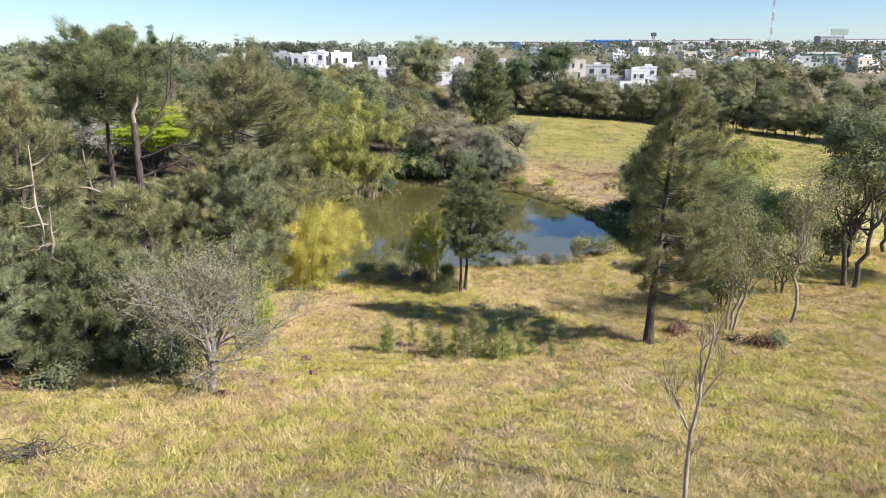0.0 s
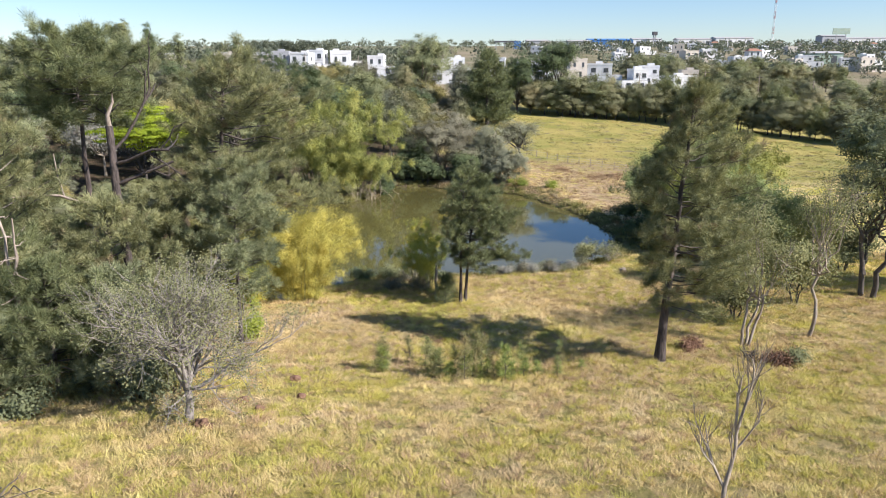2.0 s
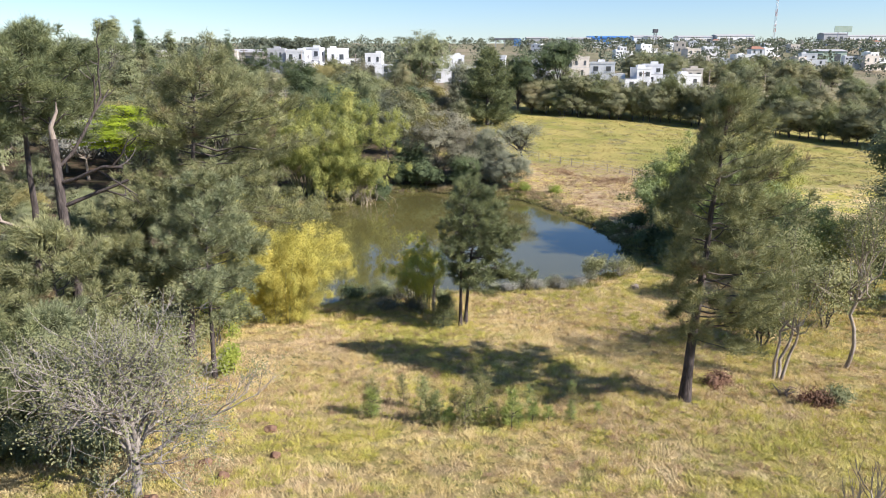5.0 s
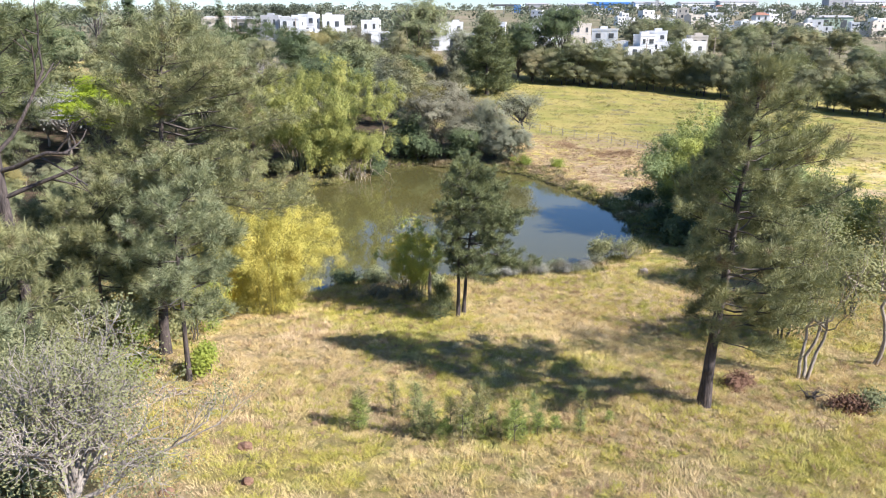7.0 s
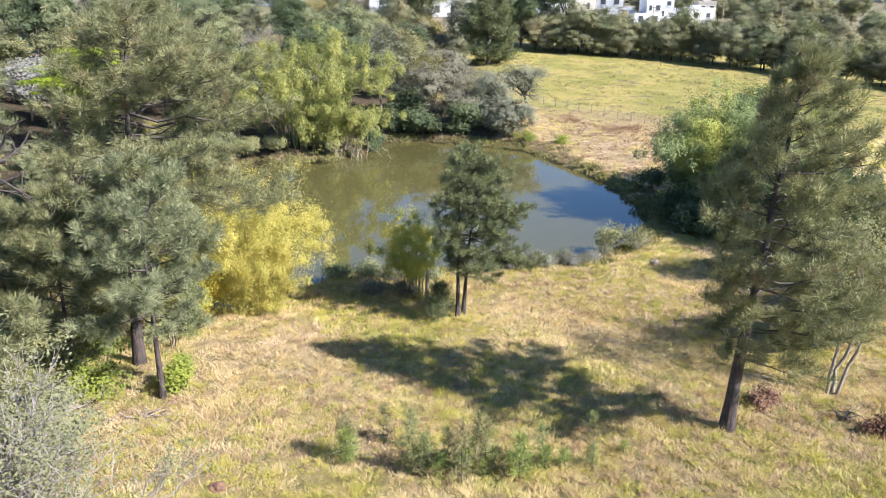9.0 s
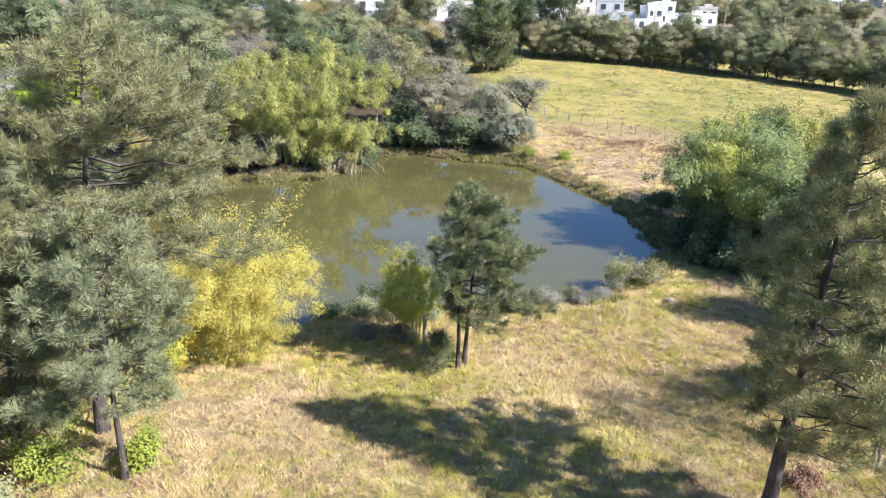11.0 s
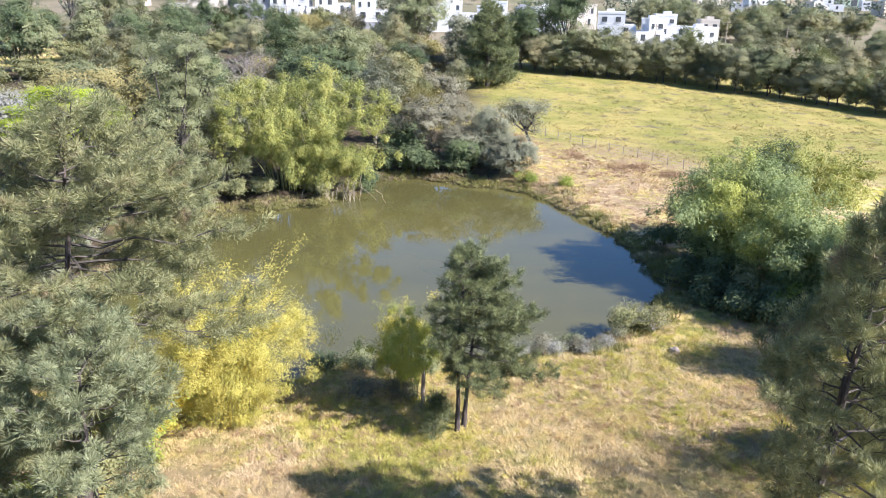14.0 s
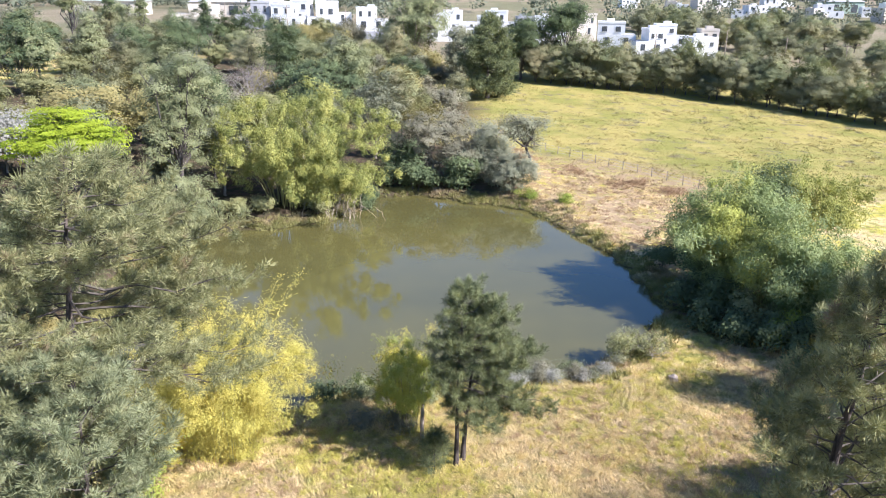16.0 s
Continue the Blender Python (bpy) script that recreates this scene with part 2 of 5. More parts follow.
DEAD_WOOD = rough("bleached dead wood", (0.44, 0.36, 0.29), (0.23, 0.18, 0.145), 2.5, 0.9, 0.02, (3, 3, 0.5))
CANE = rough("bamboo canes", (0.36, 0.34, 0.13), (0.2, 0.22, 0.08), 2.0, 0.5)
DEAD_CANE = rough("dead bleached canes", (0.42, 0.35, 0.26), (0.26, 0.21, 0.15), 2.0, 0.8)


# ---- mesh helpers ----
def np_mesh(name, groups, smooth=False):
    """One mesh out of (verts, faces) blocks; the faces of a block have all the same number of corners."""
    vs, loops, starts, totals, at, lat = [], [], [], [], 0, 0
    for v, f in groups:
        if len(f) == 0:
            continue
        v, f = np.asarray(v, float), np.asarray(f, int)
        k = f.shape[1]
        vs.append(v)
        loops.append((f + at).ravel())
        starts.append(lat + np.arange(len(f)) * k)
        totals.append(np.full(len(f), k))
        at += len(v)
        lat += f.size
    vs, loops, starts, totals = map(np.concatenate, (vs, loops, starts, totals))
    me = bpy.data.meshes.new(name)
    me.vertices.add(len(vs))
    me.vertices.foreach_set("co", vs.ravel())
    me.loops.add(len(loops))
    me.loops.foreach_set("vertex_index", loops.astype(np.int32))
    me.polygons.add(len(starts))
    me.polygons.foreach_set("loop_start", starts.astype(np.int32))
    me.polygons.foreach_set("loop_total", totals.astype(np.int32))
    me.polygons.foreach_set("use_smooth", np.full(len(starts), smooth))
    me.update(calc_edges=True)
    return me


def thing(name, place, label, category, group="", turn=0.0):
    ob = new(name)
    ob.matrix_world = pose(*place, 0, 0, turn)
    ob.empty_display_size = 0.3
    return tagged(ob, label, category, group)


def part(name, me, mat, parent, label=""):
    if isinstance(me, bmesh.types.BMesh):
        bm, me = me, bpy.data.meshes.new(name)
        bm.to_mesh(me)
        bm.free()
    if not me.materials:
        me.materials.append(mat)
    ob = new(name, me)
    ob.parent = parent
    return tagged(ob, label)


def unit(a):
    return a / np.maximum(np.linalg.norm(a, axis=-1, keepdims=True), 1e-9)


def tube(path, radii, sides=5):
    path, radii = np.asarray(path, float), np.asarray(radii, float)
    t = unit(np.gradient(path, axis=0))
    ref = np.array([0.31, 0.95, 0.0]) if abs(t[0][2]) > 0.6 else np.array([0.0, 0.0, 1.0])
    u = unit(np.cross(t, ref))
    w = np.cross(t, u)
    a = np.linspace(0, 2 * np.pi, sides, endpoint=False)
    ring = u[:, None] * np.cos(a)[None, :, None] + w[:, None] * np.sin(a)[None, :, None]
    v = (path[:, None] + ring * radii[:, None, None]).reshape(-1, 3)
    k = len(path)
    i, j = np.meshgrid(np.arange(k - 1), np.arange(sides), indexing="ij")
    n = (j + 1) % sides
    f = np.stack([i * sides + j, i * sides + n, (i + 1) * sides + n, (i + 1) * sides + j], -1).reshape(-1, 4)
    return v, f


def join(blocks):
    vs, fs, at = [], [], 0
    for v, f in blocks:
        vs.append(v)
        fs.append(f + at)
        at += len(v)
    return np.concatenate(vs), np.concatenate(fs)


def sideways(way, rng, face, spread):
    """A direction across way, so that the blade's flat side looks along face, more or less."""
    n = rng.normal(size=way.shape) * spread + (0 if face is None else face)
    return unit(np.cross(unit(n), way))


def blades(base, way, length, width, rng, face=None, spread=0.7):
    """Pointed triangles that stand on base and run along way: needles, grass."""
    h = sideways(way, rng, face, spread) * (np.asarray(width).reshape(-1, 1) / 2)
    v = np.stack([base - h, base + h, base + way * np.asarray(length).reshape(-1, 1)], 1).reshape(-1, 3)
    return v, np.arange(len(v)).reshape(-1, 3)


def leaves(centre, way, length, width, rng, face=None, spread=0.55):
    """Lozenge leaves about their centres; with face they turn that way, as leaves turn to the light."""
    if face is not None:
        n = unit(rng.normal(size=way.shape) * spread + face)
        way = unit(way - n * (way * n).sum(1, keepdims=True))
        side = np.cross(n, way)
    else:
        side = sideways(way, rng, None, 1.0)
    l, w = np.asarray(length).reshape(-1, 1) / 2, np.asarray(width).reshape(-1, 1) / 2
    v = np.stack([centre - way * l, centre + side * w, centre + way * l, centre - side * w], 1).reshape(-1, 3)
    return v, np.arange(len(v)).reshape(-1, 4)


# ---- the lie of the land (water level is 0) ----
SHORE = np.array([(-27, 84), (-27, 94), (-21, 97.8), (-14.6, 100), (-9.5, 104.5), (-9, 113), (-0.7, 114), (5.7, 109.5), (12.6, 107),
                  (15.2, 97.5), (17.3, 92.6), (18.8, 86), (20, 80.2), (18, 72), (14, 68), (10.8, 65.4), (6.9, 64.6), (0.7, 63.2),
                  (-3, 62.9), (-7.5, 62.6), (-9.3, 59.6), (-12.2, 56.5), (-15.5, 56.3), (-20, 60), (-26, 70)], float)
for _ in range(2):
    after = np.roll(SHORE, -1, 0)
    SHORE = np.stack([SHORE * 0.75 + after * 0.25, SHORE * 0.25 + after * 0.75], 1).reshape(-1, 2)


def shore_distance(x, y):
    """Metres to the pond's shore, negative over the water; 20 where it is well away."""
    near = (x > -40) & (x < 34) & (y > 46) & (y < 125)
    out = np.full(x.shape, 20.0)
    out[near] = shore_near(x[near], y[near])
    return out


def shore_near(x, y):
    p = np.stack([x, y], -1)
    best, inside = np.full(x.shape, 1e9), np.zeros(x.shape, bool)
    for a, b in zip(SHORE, np.roll(SHORE, -1, 0)):
        ab = b - a
        s = np.clip(((p - a) @ ab) / (ab @ ab), 0, 1)
        best = np.minimum(best, np.linalg.norm(p - a - s[..., None] * ab, axis=-1))
        cross = ((a[1] > y) != (b[1] > y)) & (x < (b[0] - a[0]) * (y - a[1]) / (b[1] - a[1] + 1e-12) + a[0])
        inside ^= cross
    return np.where(inside, -best, best) + 0.35 * np.sin(x * 0.9 + y * 0.5) + 0.3 * np.sin(y * 1.3 - x * 0.7)


def waves(x, y):
    return (np.sin(x * 0.21 + 1.3 * np.sin(y * 0.13)) + np.sin(y * 0.27 + x * 0.11 + 2)) * 0.5


PROFILE_Y = (-300, -80, -20, 0, 23, 30, 40, 54, 62, 75, 100, 112, 121, 150, 190, 215, 240, 265, 320, 450, 650, 880, 960, 1400, 2500, 6000)
PROFILE_Z = (30, 19, 11.5, 9, 5.3, 3.9, 2.1, 1.0, 0.6, 0.6, 0.7, 1.1, 1.9, 2.8, 5.0, 7.5, 10.5, 13, 16, 22, 31, 40, 43, 38, 10, -100)


def ground_z(x, y):
    x, y = np.atleast_1d(np.asarray(x, float)), np.atleast_1d(np.asarray(y, float))
    z = np.interp(y, PROFILE_Y, PROFILE_Z)
    near = np.clip((64 - y) / 30, 0, 1)
    z = z - 0.034 * np.clip(x, -40, 60) * near
    mid = np.clip((y - 110) / 40, 0, 1) * np.clip((520 - y) / 120, 0, 1)
    z = z - 0.035 * np.clip(x - 15, 0, 190) * mid
    z = z + 0.05 * np.clip(-x - 12, 0, 60) * np.clip((y - 60) / 40, 0, 1) * np.clip((400 - y) / 150, 0, 1)
    d = shore_distance(x, y)
    z = z + 0.14 * waves(x, y) * np.clip(np.abs(d) / 6, 0, 1)
    bank = np.where(d < 0, np.maximum(-1.3, d * 0.35), 0.1 + d * 0.33)
    return np.where(d < 8, np.minimum(z, bank), z)


def at_ground(x, y, sink=0.0):
    return (x, y, float(ground_z(x, y)[0]) - sink)


def lerp_steps(*spans):
    out = []
    for a, b, n in spans:
        out.append(np.linspace(a, b, n, endpoint=False))
    out.append([spans[-1][1]])
    return np.concatenate(out)


def build_ground():
    xs = lerp_steps((-4500, -500, 8), (-500, -120, 12), (-120, -45, 40), (-45, 60, 130), (60, 140, 50), (140, 500, 20), (500, 4500, 8))
    ys = lerp_steps((-300, -20, 14), (-20, 130, 190), (130, 250, 80), (250, 1000, 60), (1000, 4800, 12))
    gx, gy = np.meshgrid(xs, ys)
    v = np.stack([gx, gy, ground_z(gx.ravel(), gy.ravel()).reshape(gx.shape)], -1).reshape(-1, 3)
    n, m = gx.shape
    i, j = np.meshgrid(np.arange(n - 1), np.arange(m - 1), indexing="ij")
    a = i * m + j
    f = np.stack([a, a + 1, a + m + 1, a + m], -1).reshape(-1, 4)
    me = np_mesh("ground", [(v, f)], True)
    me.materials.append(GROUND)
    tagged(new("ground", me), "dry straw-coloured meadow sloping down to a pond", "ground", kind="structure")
    w = [(-32, 53), (23, 53), (23, 118), (-32, 118)]
    wv = np.array([(x, y, 0.0) for x, y in w])
    me = np_mesh("water", [(wv, np.array([[0, 1, 2, 3]]))])
    me.materials.append(WATER)
    tagged(new("water", me), "still murky olive-brown pond water", "pond", kind="structure")


build_ground()


# ---- plants ----
LIGHTWARD = np.array([0.35, -0.3, 0.8])


def curve_path(p0, p1, sag, k, rng, wob=0.0):
    t = np.linspace(0, 1, k)[:, None]
    p = p0 + (p1 - p0) * t + np.array([0, 0, 1.0]) * sag * (t * (1 - t)) * 4
    return p + rng.normal(size=(k, 3)) * wob * np.sin(t * np.pi)


def tufts(centres, axes, sizes, rng, needles, length=0.3, width=0.03):
    """Brushes of needles at the ends of the shoots: they fan out round the axis, more of them on top."""
    which = np.repeat(np.arange(len(centres)), max(14, int(needles / len(centres))))
    n = len(which)
    along = rng.uniform(-0.6, 0.5, (n, 1))
    radial = unit(rng.normal(size=(n, 3)) + np.array([0, 0, 0.35]))
    s = sizes[which, None]
    base = centres[which] + axes[which] * along * s * 0.42 + radial * rng.uniform(0, 0.24, (n, 1)) * s
    way = unit(radial * 0.9 + axes[which] * 0.4)
    return blades(base, way, length * sizes[which] * rng.uniform(0.65, 1.2, n), width, rng, radial * 1.0 + LIGHTWARD * 0.3, 0.2)


def pine_tree(place, H, zb, R, seed, label, mat=None, lean=(0, 0), wind=(0.25, -0.1), shoots=1500, trunk_r=0.2, shape=0.8, forks=1, one_side=(0, 0),
              needles=22, length=0.31, width=0.03, group="", branches=70, pad_size=1.0, twiggy=1.0, lift=48):
    rng = np.random.default_rng(seed)
    ob = thing("pine_tree", place, label, "pine tree", group)
    mat = mat or PINE
    bark, limbs, cs, axs, twigs, sizes = [], [], [], [], [], []
    for f in range(forks):
        off = np.array([0.0, 0.0, 0.0]) if forks == 1 else np.array([(f - 0.5) * 0.35, (f - 0.5) * 0.5, 0])
        Hf = H * (1 - 0.12 * f)
        hs = np.linspace(0, 1, 12)
        tp = np.stack([off[0] * (1 + hs * 1.5) + lean[0] * hs ** 1.4, off[1] + lean[1] * hs ** 1.4, Hf * hs - 0.3 * (hs == 0)], 1)
        tp[:, :2] += rng.normal(size=(12, 2)) * 0.05 * hs[:, None] * Hf * 0.12
        bark.append(tube(tp, trunk_r * (1 - 0.9 * hs) * (1 + 0.35 * np.exp(-hs * 25)), 9))
        nb = branches // forks
        lens = []
        for i in range(nb):
            rel = ((i + rng.uniform()) / nb) ** 0.95
            h = zb + (Hf * 0.985 - zb) * rel
            prof = (1 - rel ** 1.5) ** shape * (0.6 + 0.4 * min(1.0, rel * 4)) + 0.07
            az = i * 2.399 + rng.normal() * 0.35
            d = np.array([math.cos(az), math.sin(az)])
            L = R * prof * rng.uniform(0.6, 1.15) * (1 + 0.35 * (d[0] * one_side[0] + d[1] * one_side[1]))
            if rel < 0.3 and one_side != (0, 0):
                L *= 0.75 + 0.25 * np.sign(d[0] * one_side[0] + d[1] * one_side[1])
            pitch = radians(-4 + lift * rel + rng.normal() * 8)
            p0 = np.array([np.interp(h, tp[:, 2], tp[:, k]) for k in range(3)])
            out = np.array([*(d * math.cos(pitch)), math.sin(pitch)])
            p1 = p0 + out * L + np.array([*wind, 0.15]) * L * 0.25
            bp = curve_path(p0, p1, -0.06 * L, 6, rng, 0.03 * L)
            limbs.append(tube(bp, np.linspace(0.016 + 0.009 * L, 0.007, 6), 4))
            lens.append((bp, L, out))
        for bp, L, out in lens:
            k = max(3, int((1.5 + L * 1.9) * twiggy))
            u = np.clip((np.arange(k) + rng.uniform(0.1, 0.9, k)) / k * 0.72 + 0.3, 0, 1)
            on = np.stack([np.interp(u, np.linspace(0, 1, 6), bp[:, q]) for q in range(3)], 1)
            across = unit(np.cross(out, np.array([0, 0, 1.0]))) * np.where(np.arange(k) % 2, 1, -1)[:, None]
            way = unit(out * 0.8 + across * rng.uniform(0.3, 1.0, (k, 1)) + np.array([0, 0, 0.28]) + rng.normal(size=(k, 3)) * 0.25)
            ls = (0.3 + 0.42 * L * (1.15 - u)) * rng.uniform(0.6, 1.15, k) * min(1.0, 0.35 + L * 0.4)
            end = on + way * ls[:, None]
            for q in range(k):
                twigs.append(tube(np.array([on[q], end[q]]), [0.018, 0.008], 3))
                m = max(1, int(1 + ls[q] / 0.75))
                f = (np.arange(m) + 1.0) / m
                c = on[q] + (end[q] - on[q]) * f[:, None] + rng.normal(size=(m, 3)) * 0.08 * pad_size
                cs.append(c)
                axs.append(unit(way[q] + np.array([wind[0], wind[1], 0.45]) + rng.normal(size=(m, 3)) * 0.3))
                sizes.append(pad_size * rng.uniform(0.7, 1.25, m))
    c, a = np.concatenate(cs), np.concatenate(axs)
    part("trunk", np_mesh("trunk", [join(bark)], True), PINE_BARK, ob)
    tagged(part("branchwork", np_mesh("branchwork", [join(limbs), join(twigs)]), DARK_BARK, ob), kind="stuff")
    part("crown", np_mesh("crown", [tufts(c, a, np.concatenate(sizes), rng, shoots * needles, length, width)]), mat, ob)
    return ob


def lobed_crown(rng, centre, radii, lobes, clumps, per, leaf, flat=0.6, sigma=0.35, droop=0.0, fill=0.25):
    """Leaves in clumps that sit on the lobes of a crown. Gives the leaf block and the lobe centres and clump centres."""
    centre, radii = np.array(centre, float), np.array(radii, float)
    d = unit(rng.normal(size=(lobes, 3)) + np.array([0, 0, 0.25]))
    lc = centre + d * radii * rng.uniform(0.35, 0.72, (lobes, 1))
    lr = radii * rng.uniform(0.3, 0.5, (lobes, 1))
    which = rng.integers(0, lobes, clumps)
    dd = unit(rng.normal(size=(clumps, 3)) + np.array([0, 0, 0.35]))
    cc = lc[which] + dd * lr[which] * np.where(rng.uniform(size=(clumps, 1)) < fill, rng.uniform(0.2, 0.9, (clumps, 1)), 1.0)
    n = clumps * per
    ci = np.repeat(np.arange(clumps), per)
    s = sigma * rng.uniform(0.7, 1.3, clumps)[ci, None]
    p = cc[ci] + rng.normal(size=(n, 3)) * s * np.array([1, 1, flat])
    p[:, 2] -= droop * rng.uniform(0, 1, n)
    way = unit(rng.normal(size=(n, 3)) + np.repeat(dd, per, 0) * 0.5 + np.array([0, 0, -droop]))
    ln = leaf * rng.uniform(0.7, 1.3, n)
    return leaves(p, way, ln, ln * 0.6, rng, np.repeat(dd, per, 0) * 1.0 + LIGHTWARD * 0.75, 0.28), lc, cc, which


def broad_tree(place, H, trunk_h, radii, seed, label, mat, bark=None, lobes=9, clumps=260, per=26, leaf=0.22, sigma=0.35, trunk_r=0.16, lean=(0, 0), flat=0.6,
               group="", name="broadleaf_tree", category="tree", droop=0.0, stems=1, fill=0.25, twigs=True):
    rng = np.random.default_rng(seed)
    ob = thing(name, place, label, category, group)
    bark = bark or GREY_BARK
    centre = np.array([lean[0], lean[1], H - radii[2]])
    block, lc, cc, which = lobed_crown(rng, centre, radii, lobes, clumps, per, leaf, flat, sigma, droop, fill)
    wood, thin = [], []
    for s in range(stems):
        a = s * 2.4 + seed
        foot = np.array([math.cos(a), math.sin(a), 0]) * (0.0 if stems == 1 else trunk_r * 2.2)
        top = np.array([lean[0] * 0.5, lean[1] * 0.5, trunk_h]) + foot * 2.5
        tp = curve_path(foot + np.array([0, 0, -0.3]), top, 0, 6, rng, 0.04 * trunk_h)
        wood.append(tube(tp, np.linspace(trunk_r * 1.15, trunk_r * 0.7, 6), 8))
        for q in range(s, lobes, stems):
            bp = curve_path(tp[-1], lc[q], -0.05 * H, 5, rng, 0.03 * H)
            wood.append(tube(bp, np.linspace(trunk_r * 0.62, trunk_r * 0.18, 5), 5))
    if twigs:
        for q in range(0, clumps, 2):
            thin.append(tube(curve_path(lc[which[q]], cc[q], 0, 3, rng, 0.05), [trunk_r * 0.16, trunk_r * 0.1, trunk_r * 0.04], 3))
    part("trunk", np_mesh("trunk", [join(wood)], True), bark, ob)
    if thin:
        tagged(part("twig_mass", np_mesh("twig_mass", [join(thin)]), bark, ob), kind="stuff")
    part("crown", np_mesh("crown", [block]), mat, ob)
    return ob


def shrub(place, H, R, seed, label, mat, leaf=0.12, clumps=70, per=22, group="", name="shrub"):
    return broad_tree(place, H, H * 0.3, (R, R, H * 0.5), seed, label, mat, DARK_BARK, 6, clumps, per, leaf, 0.16 + 0.05 * R, 0.04, (0, 0), 0.8, group, name, "shrub", 0.0, 3)


def bamboo_clump(place, H, spread, culms, seed, label, mat, leaf=0.24, sprays=26, per=14, bend=1.0, squash=(1, 1), single=True, group="", low=0.28, spray_sigma=0.3, hang=0.35, foot=0.12, slim=0.26,
                 cane_r=0.03, shift=(0, 0), shortest=0.82, wands=0):
    """Canes that rise from one foot and arch outwards, with hanging sprays of narrow leaves."""
    rng = np.random.default_rng(seed)
    ob = thing("bamboo_clump", place, label, "bamboo", group)
    canes, C = [], []
    for i in range(culms):
        az = i * 2.399 + rng.normal() * 0.3
        r = math.sqrt((i + 0.5) / culms)
        d = np.array([math.cos(az) * squash[0], math.sin(az) * squash[1], 0])
        h = H * (1 - 0.35 * r ** 2) * rng.uniform(shortest, 1.05)
        t = np.linspace(0, 1, 9)[:, None]
        reach = spread * r * rng.uniform(0.75, 1.1)
        p = d * (spread * foot * r) + d * reach * t ** 2 + np.array([*shift, 0]) * t ** 2
        p = p + np.array([0, 0, 1.0]) * h * (t * (1 + 0.32 * bend * r) - 0.32 * bend * r * t ** 3 - 0.3 * bend * r * t ** 6)
        p[0, 2] -= 0.25
        canes.append(tube(p, np.linspace(cane_r, cane_r * 0.25, 9), 4))
        u = rng.uniform(low, 1.0, sprays)
        on = np.stack([np.interp(u, t[:, 0], p[:, k]) for k in range(3)], 1)
        C.append(on + rng.normal(size=(sprays, 3)) * np.array([1, 1, 0.5]) * spray_sigma * 1.3)
    C = np.concatenate(C)
    n = len(C) * per
    c = np.repeat(C, per, 0)
    big = np.repeat(rng.uniform(0.6, 1.35, len(C)), per)[:, None]
    down = rng.uniform(0, 1, (n, 1)) ** 1.4
    off = rng.normal(size=(n, 3)) * spray_sigma * big * np.array([0.9, 0.9, 0.6]) * (1 - 0.55 * down)
    p = c + off - np.array([0, 0, 1.0]) * hang * big * down
    outw = unit((c - np.array([0, 0, H * 0.4])) * np.array([1, 1, 0.3]))
    way = unit(rng.normal(size=(n, 3)) * 0.7 + outw * 0.4 + np.array([0, 0, -0.6]))
    face = unit(off) * 0.9 + outw * 0.35 + LIGHTWARD * 0.6
    ln = leaf * rng.uniform(0.7, 1.3, n)
    foliage = [leaves(p, way, ln, ln * slim, rng, face, 0.5)]
    for i in range(wands):                                # thin shoots that stand out above the clump
        az = i * 2.399 + seed
        d = np.array([math.cos(az) * squash[0], math.sin(az) * squash[1], 0])
        t = np.linspace(0, 1, 9)[:, None]
        q = d * spread * (0.25 + rng.uniform(0.2, 0.95) * t ** 1.6) + np.array([0, 0, 1.0]) * H * rng.uniform(0.98, 1.2) * (t - 0.12 * t ** 5)
        canes.append(tube(q, np.linspace(cane_r * 0.7, cane_r * 0.15, 9), 4))
        u = np.repeat(np.linspace(0.55, 1.0, 16), 15)
        on = np.stack([np.interp(u, t[:, 0], q[:, k]) for k in range(3)], 1)
        side = rng.normal(size=(len(u), 3)) * 0.2
        foliage.append(leaves(on + side * np.array([1, 1, 0.5]), unit(side + np.array([0, 0, 0.1])), np.full(len(u), leaf * 0.9), np.full(len(u), leaf * slim), rng, LIGHTWARD, 0.6))
    if single:
        for cv, cf in canes:
            part("cane", np_mesh("cane", [(cv, cf)], True), CANE, ob)
    else:
        tagged(part("cane_stand", np_mesh("cane_stand", [join(canes)], True), CANE, ob), kind="stuff")
    part("foliage", np_mesh("foliage", foliage), mat, ob)
    return ob


def bare_branches(rng, start, way, length, radius, depth, out, tips, bendy=0.35, split=(2, 4), upw=0.15, ratio=0.68, flare=0.75):
    k = 5 if depth > 1 else 3
    pts = [np.array(start, float)]
    d = np.array(way, float)
    for _ in range(k - 1):
        d = unit(d + rng.normal(size=3) * bendy * 0.45 + np.array([0, 0, upw * 0.3]))
        pts.append(pts[-1] + d * length / (k - 1))
    pts = np.array(pts)
    out.append(tube(pts, np.linspace(radius, radius * 0.62, k), 7 if depth > 3 else (4 if depth > 1 else 3)))
    if depth == 0:
        tips.append((pts[-1], d))
        return
    for _ in range(rng.integers(split[0], split[1] + 1)):
        u = rng.uniform(0.45, 1.0)
        i = u * (k - 1)
        p = pts[int(i)] + (pts[min(int(i) + 1, k - 1)] - pts[int(i)]) * (i % 1)
        nd = unit(d + rng.normal(size=3) * flare + np.array([0, 0, upw]))
        bare_branches(rng, p, nd, length * rng.uniform(ratio - 0.13, ratio + 0.13), radius * 0.55, depth - 1, out, tips, bendy, split, upw, ratio, flare)


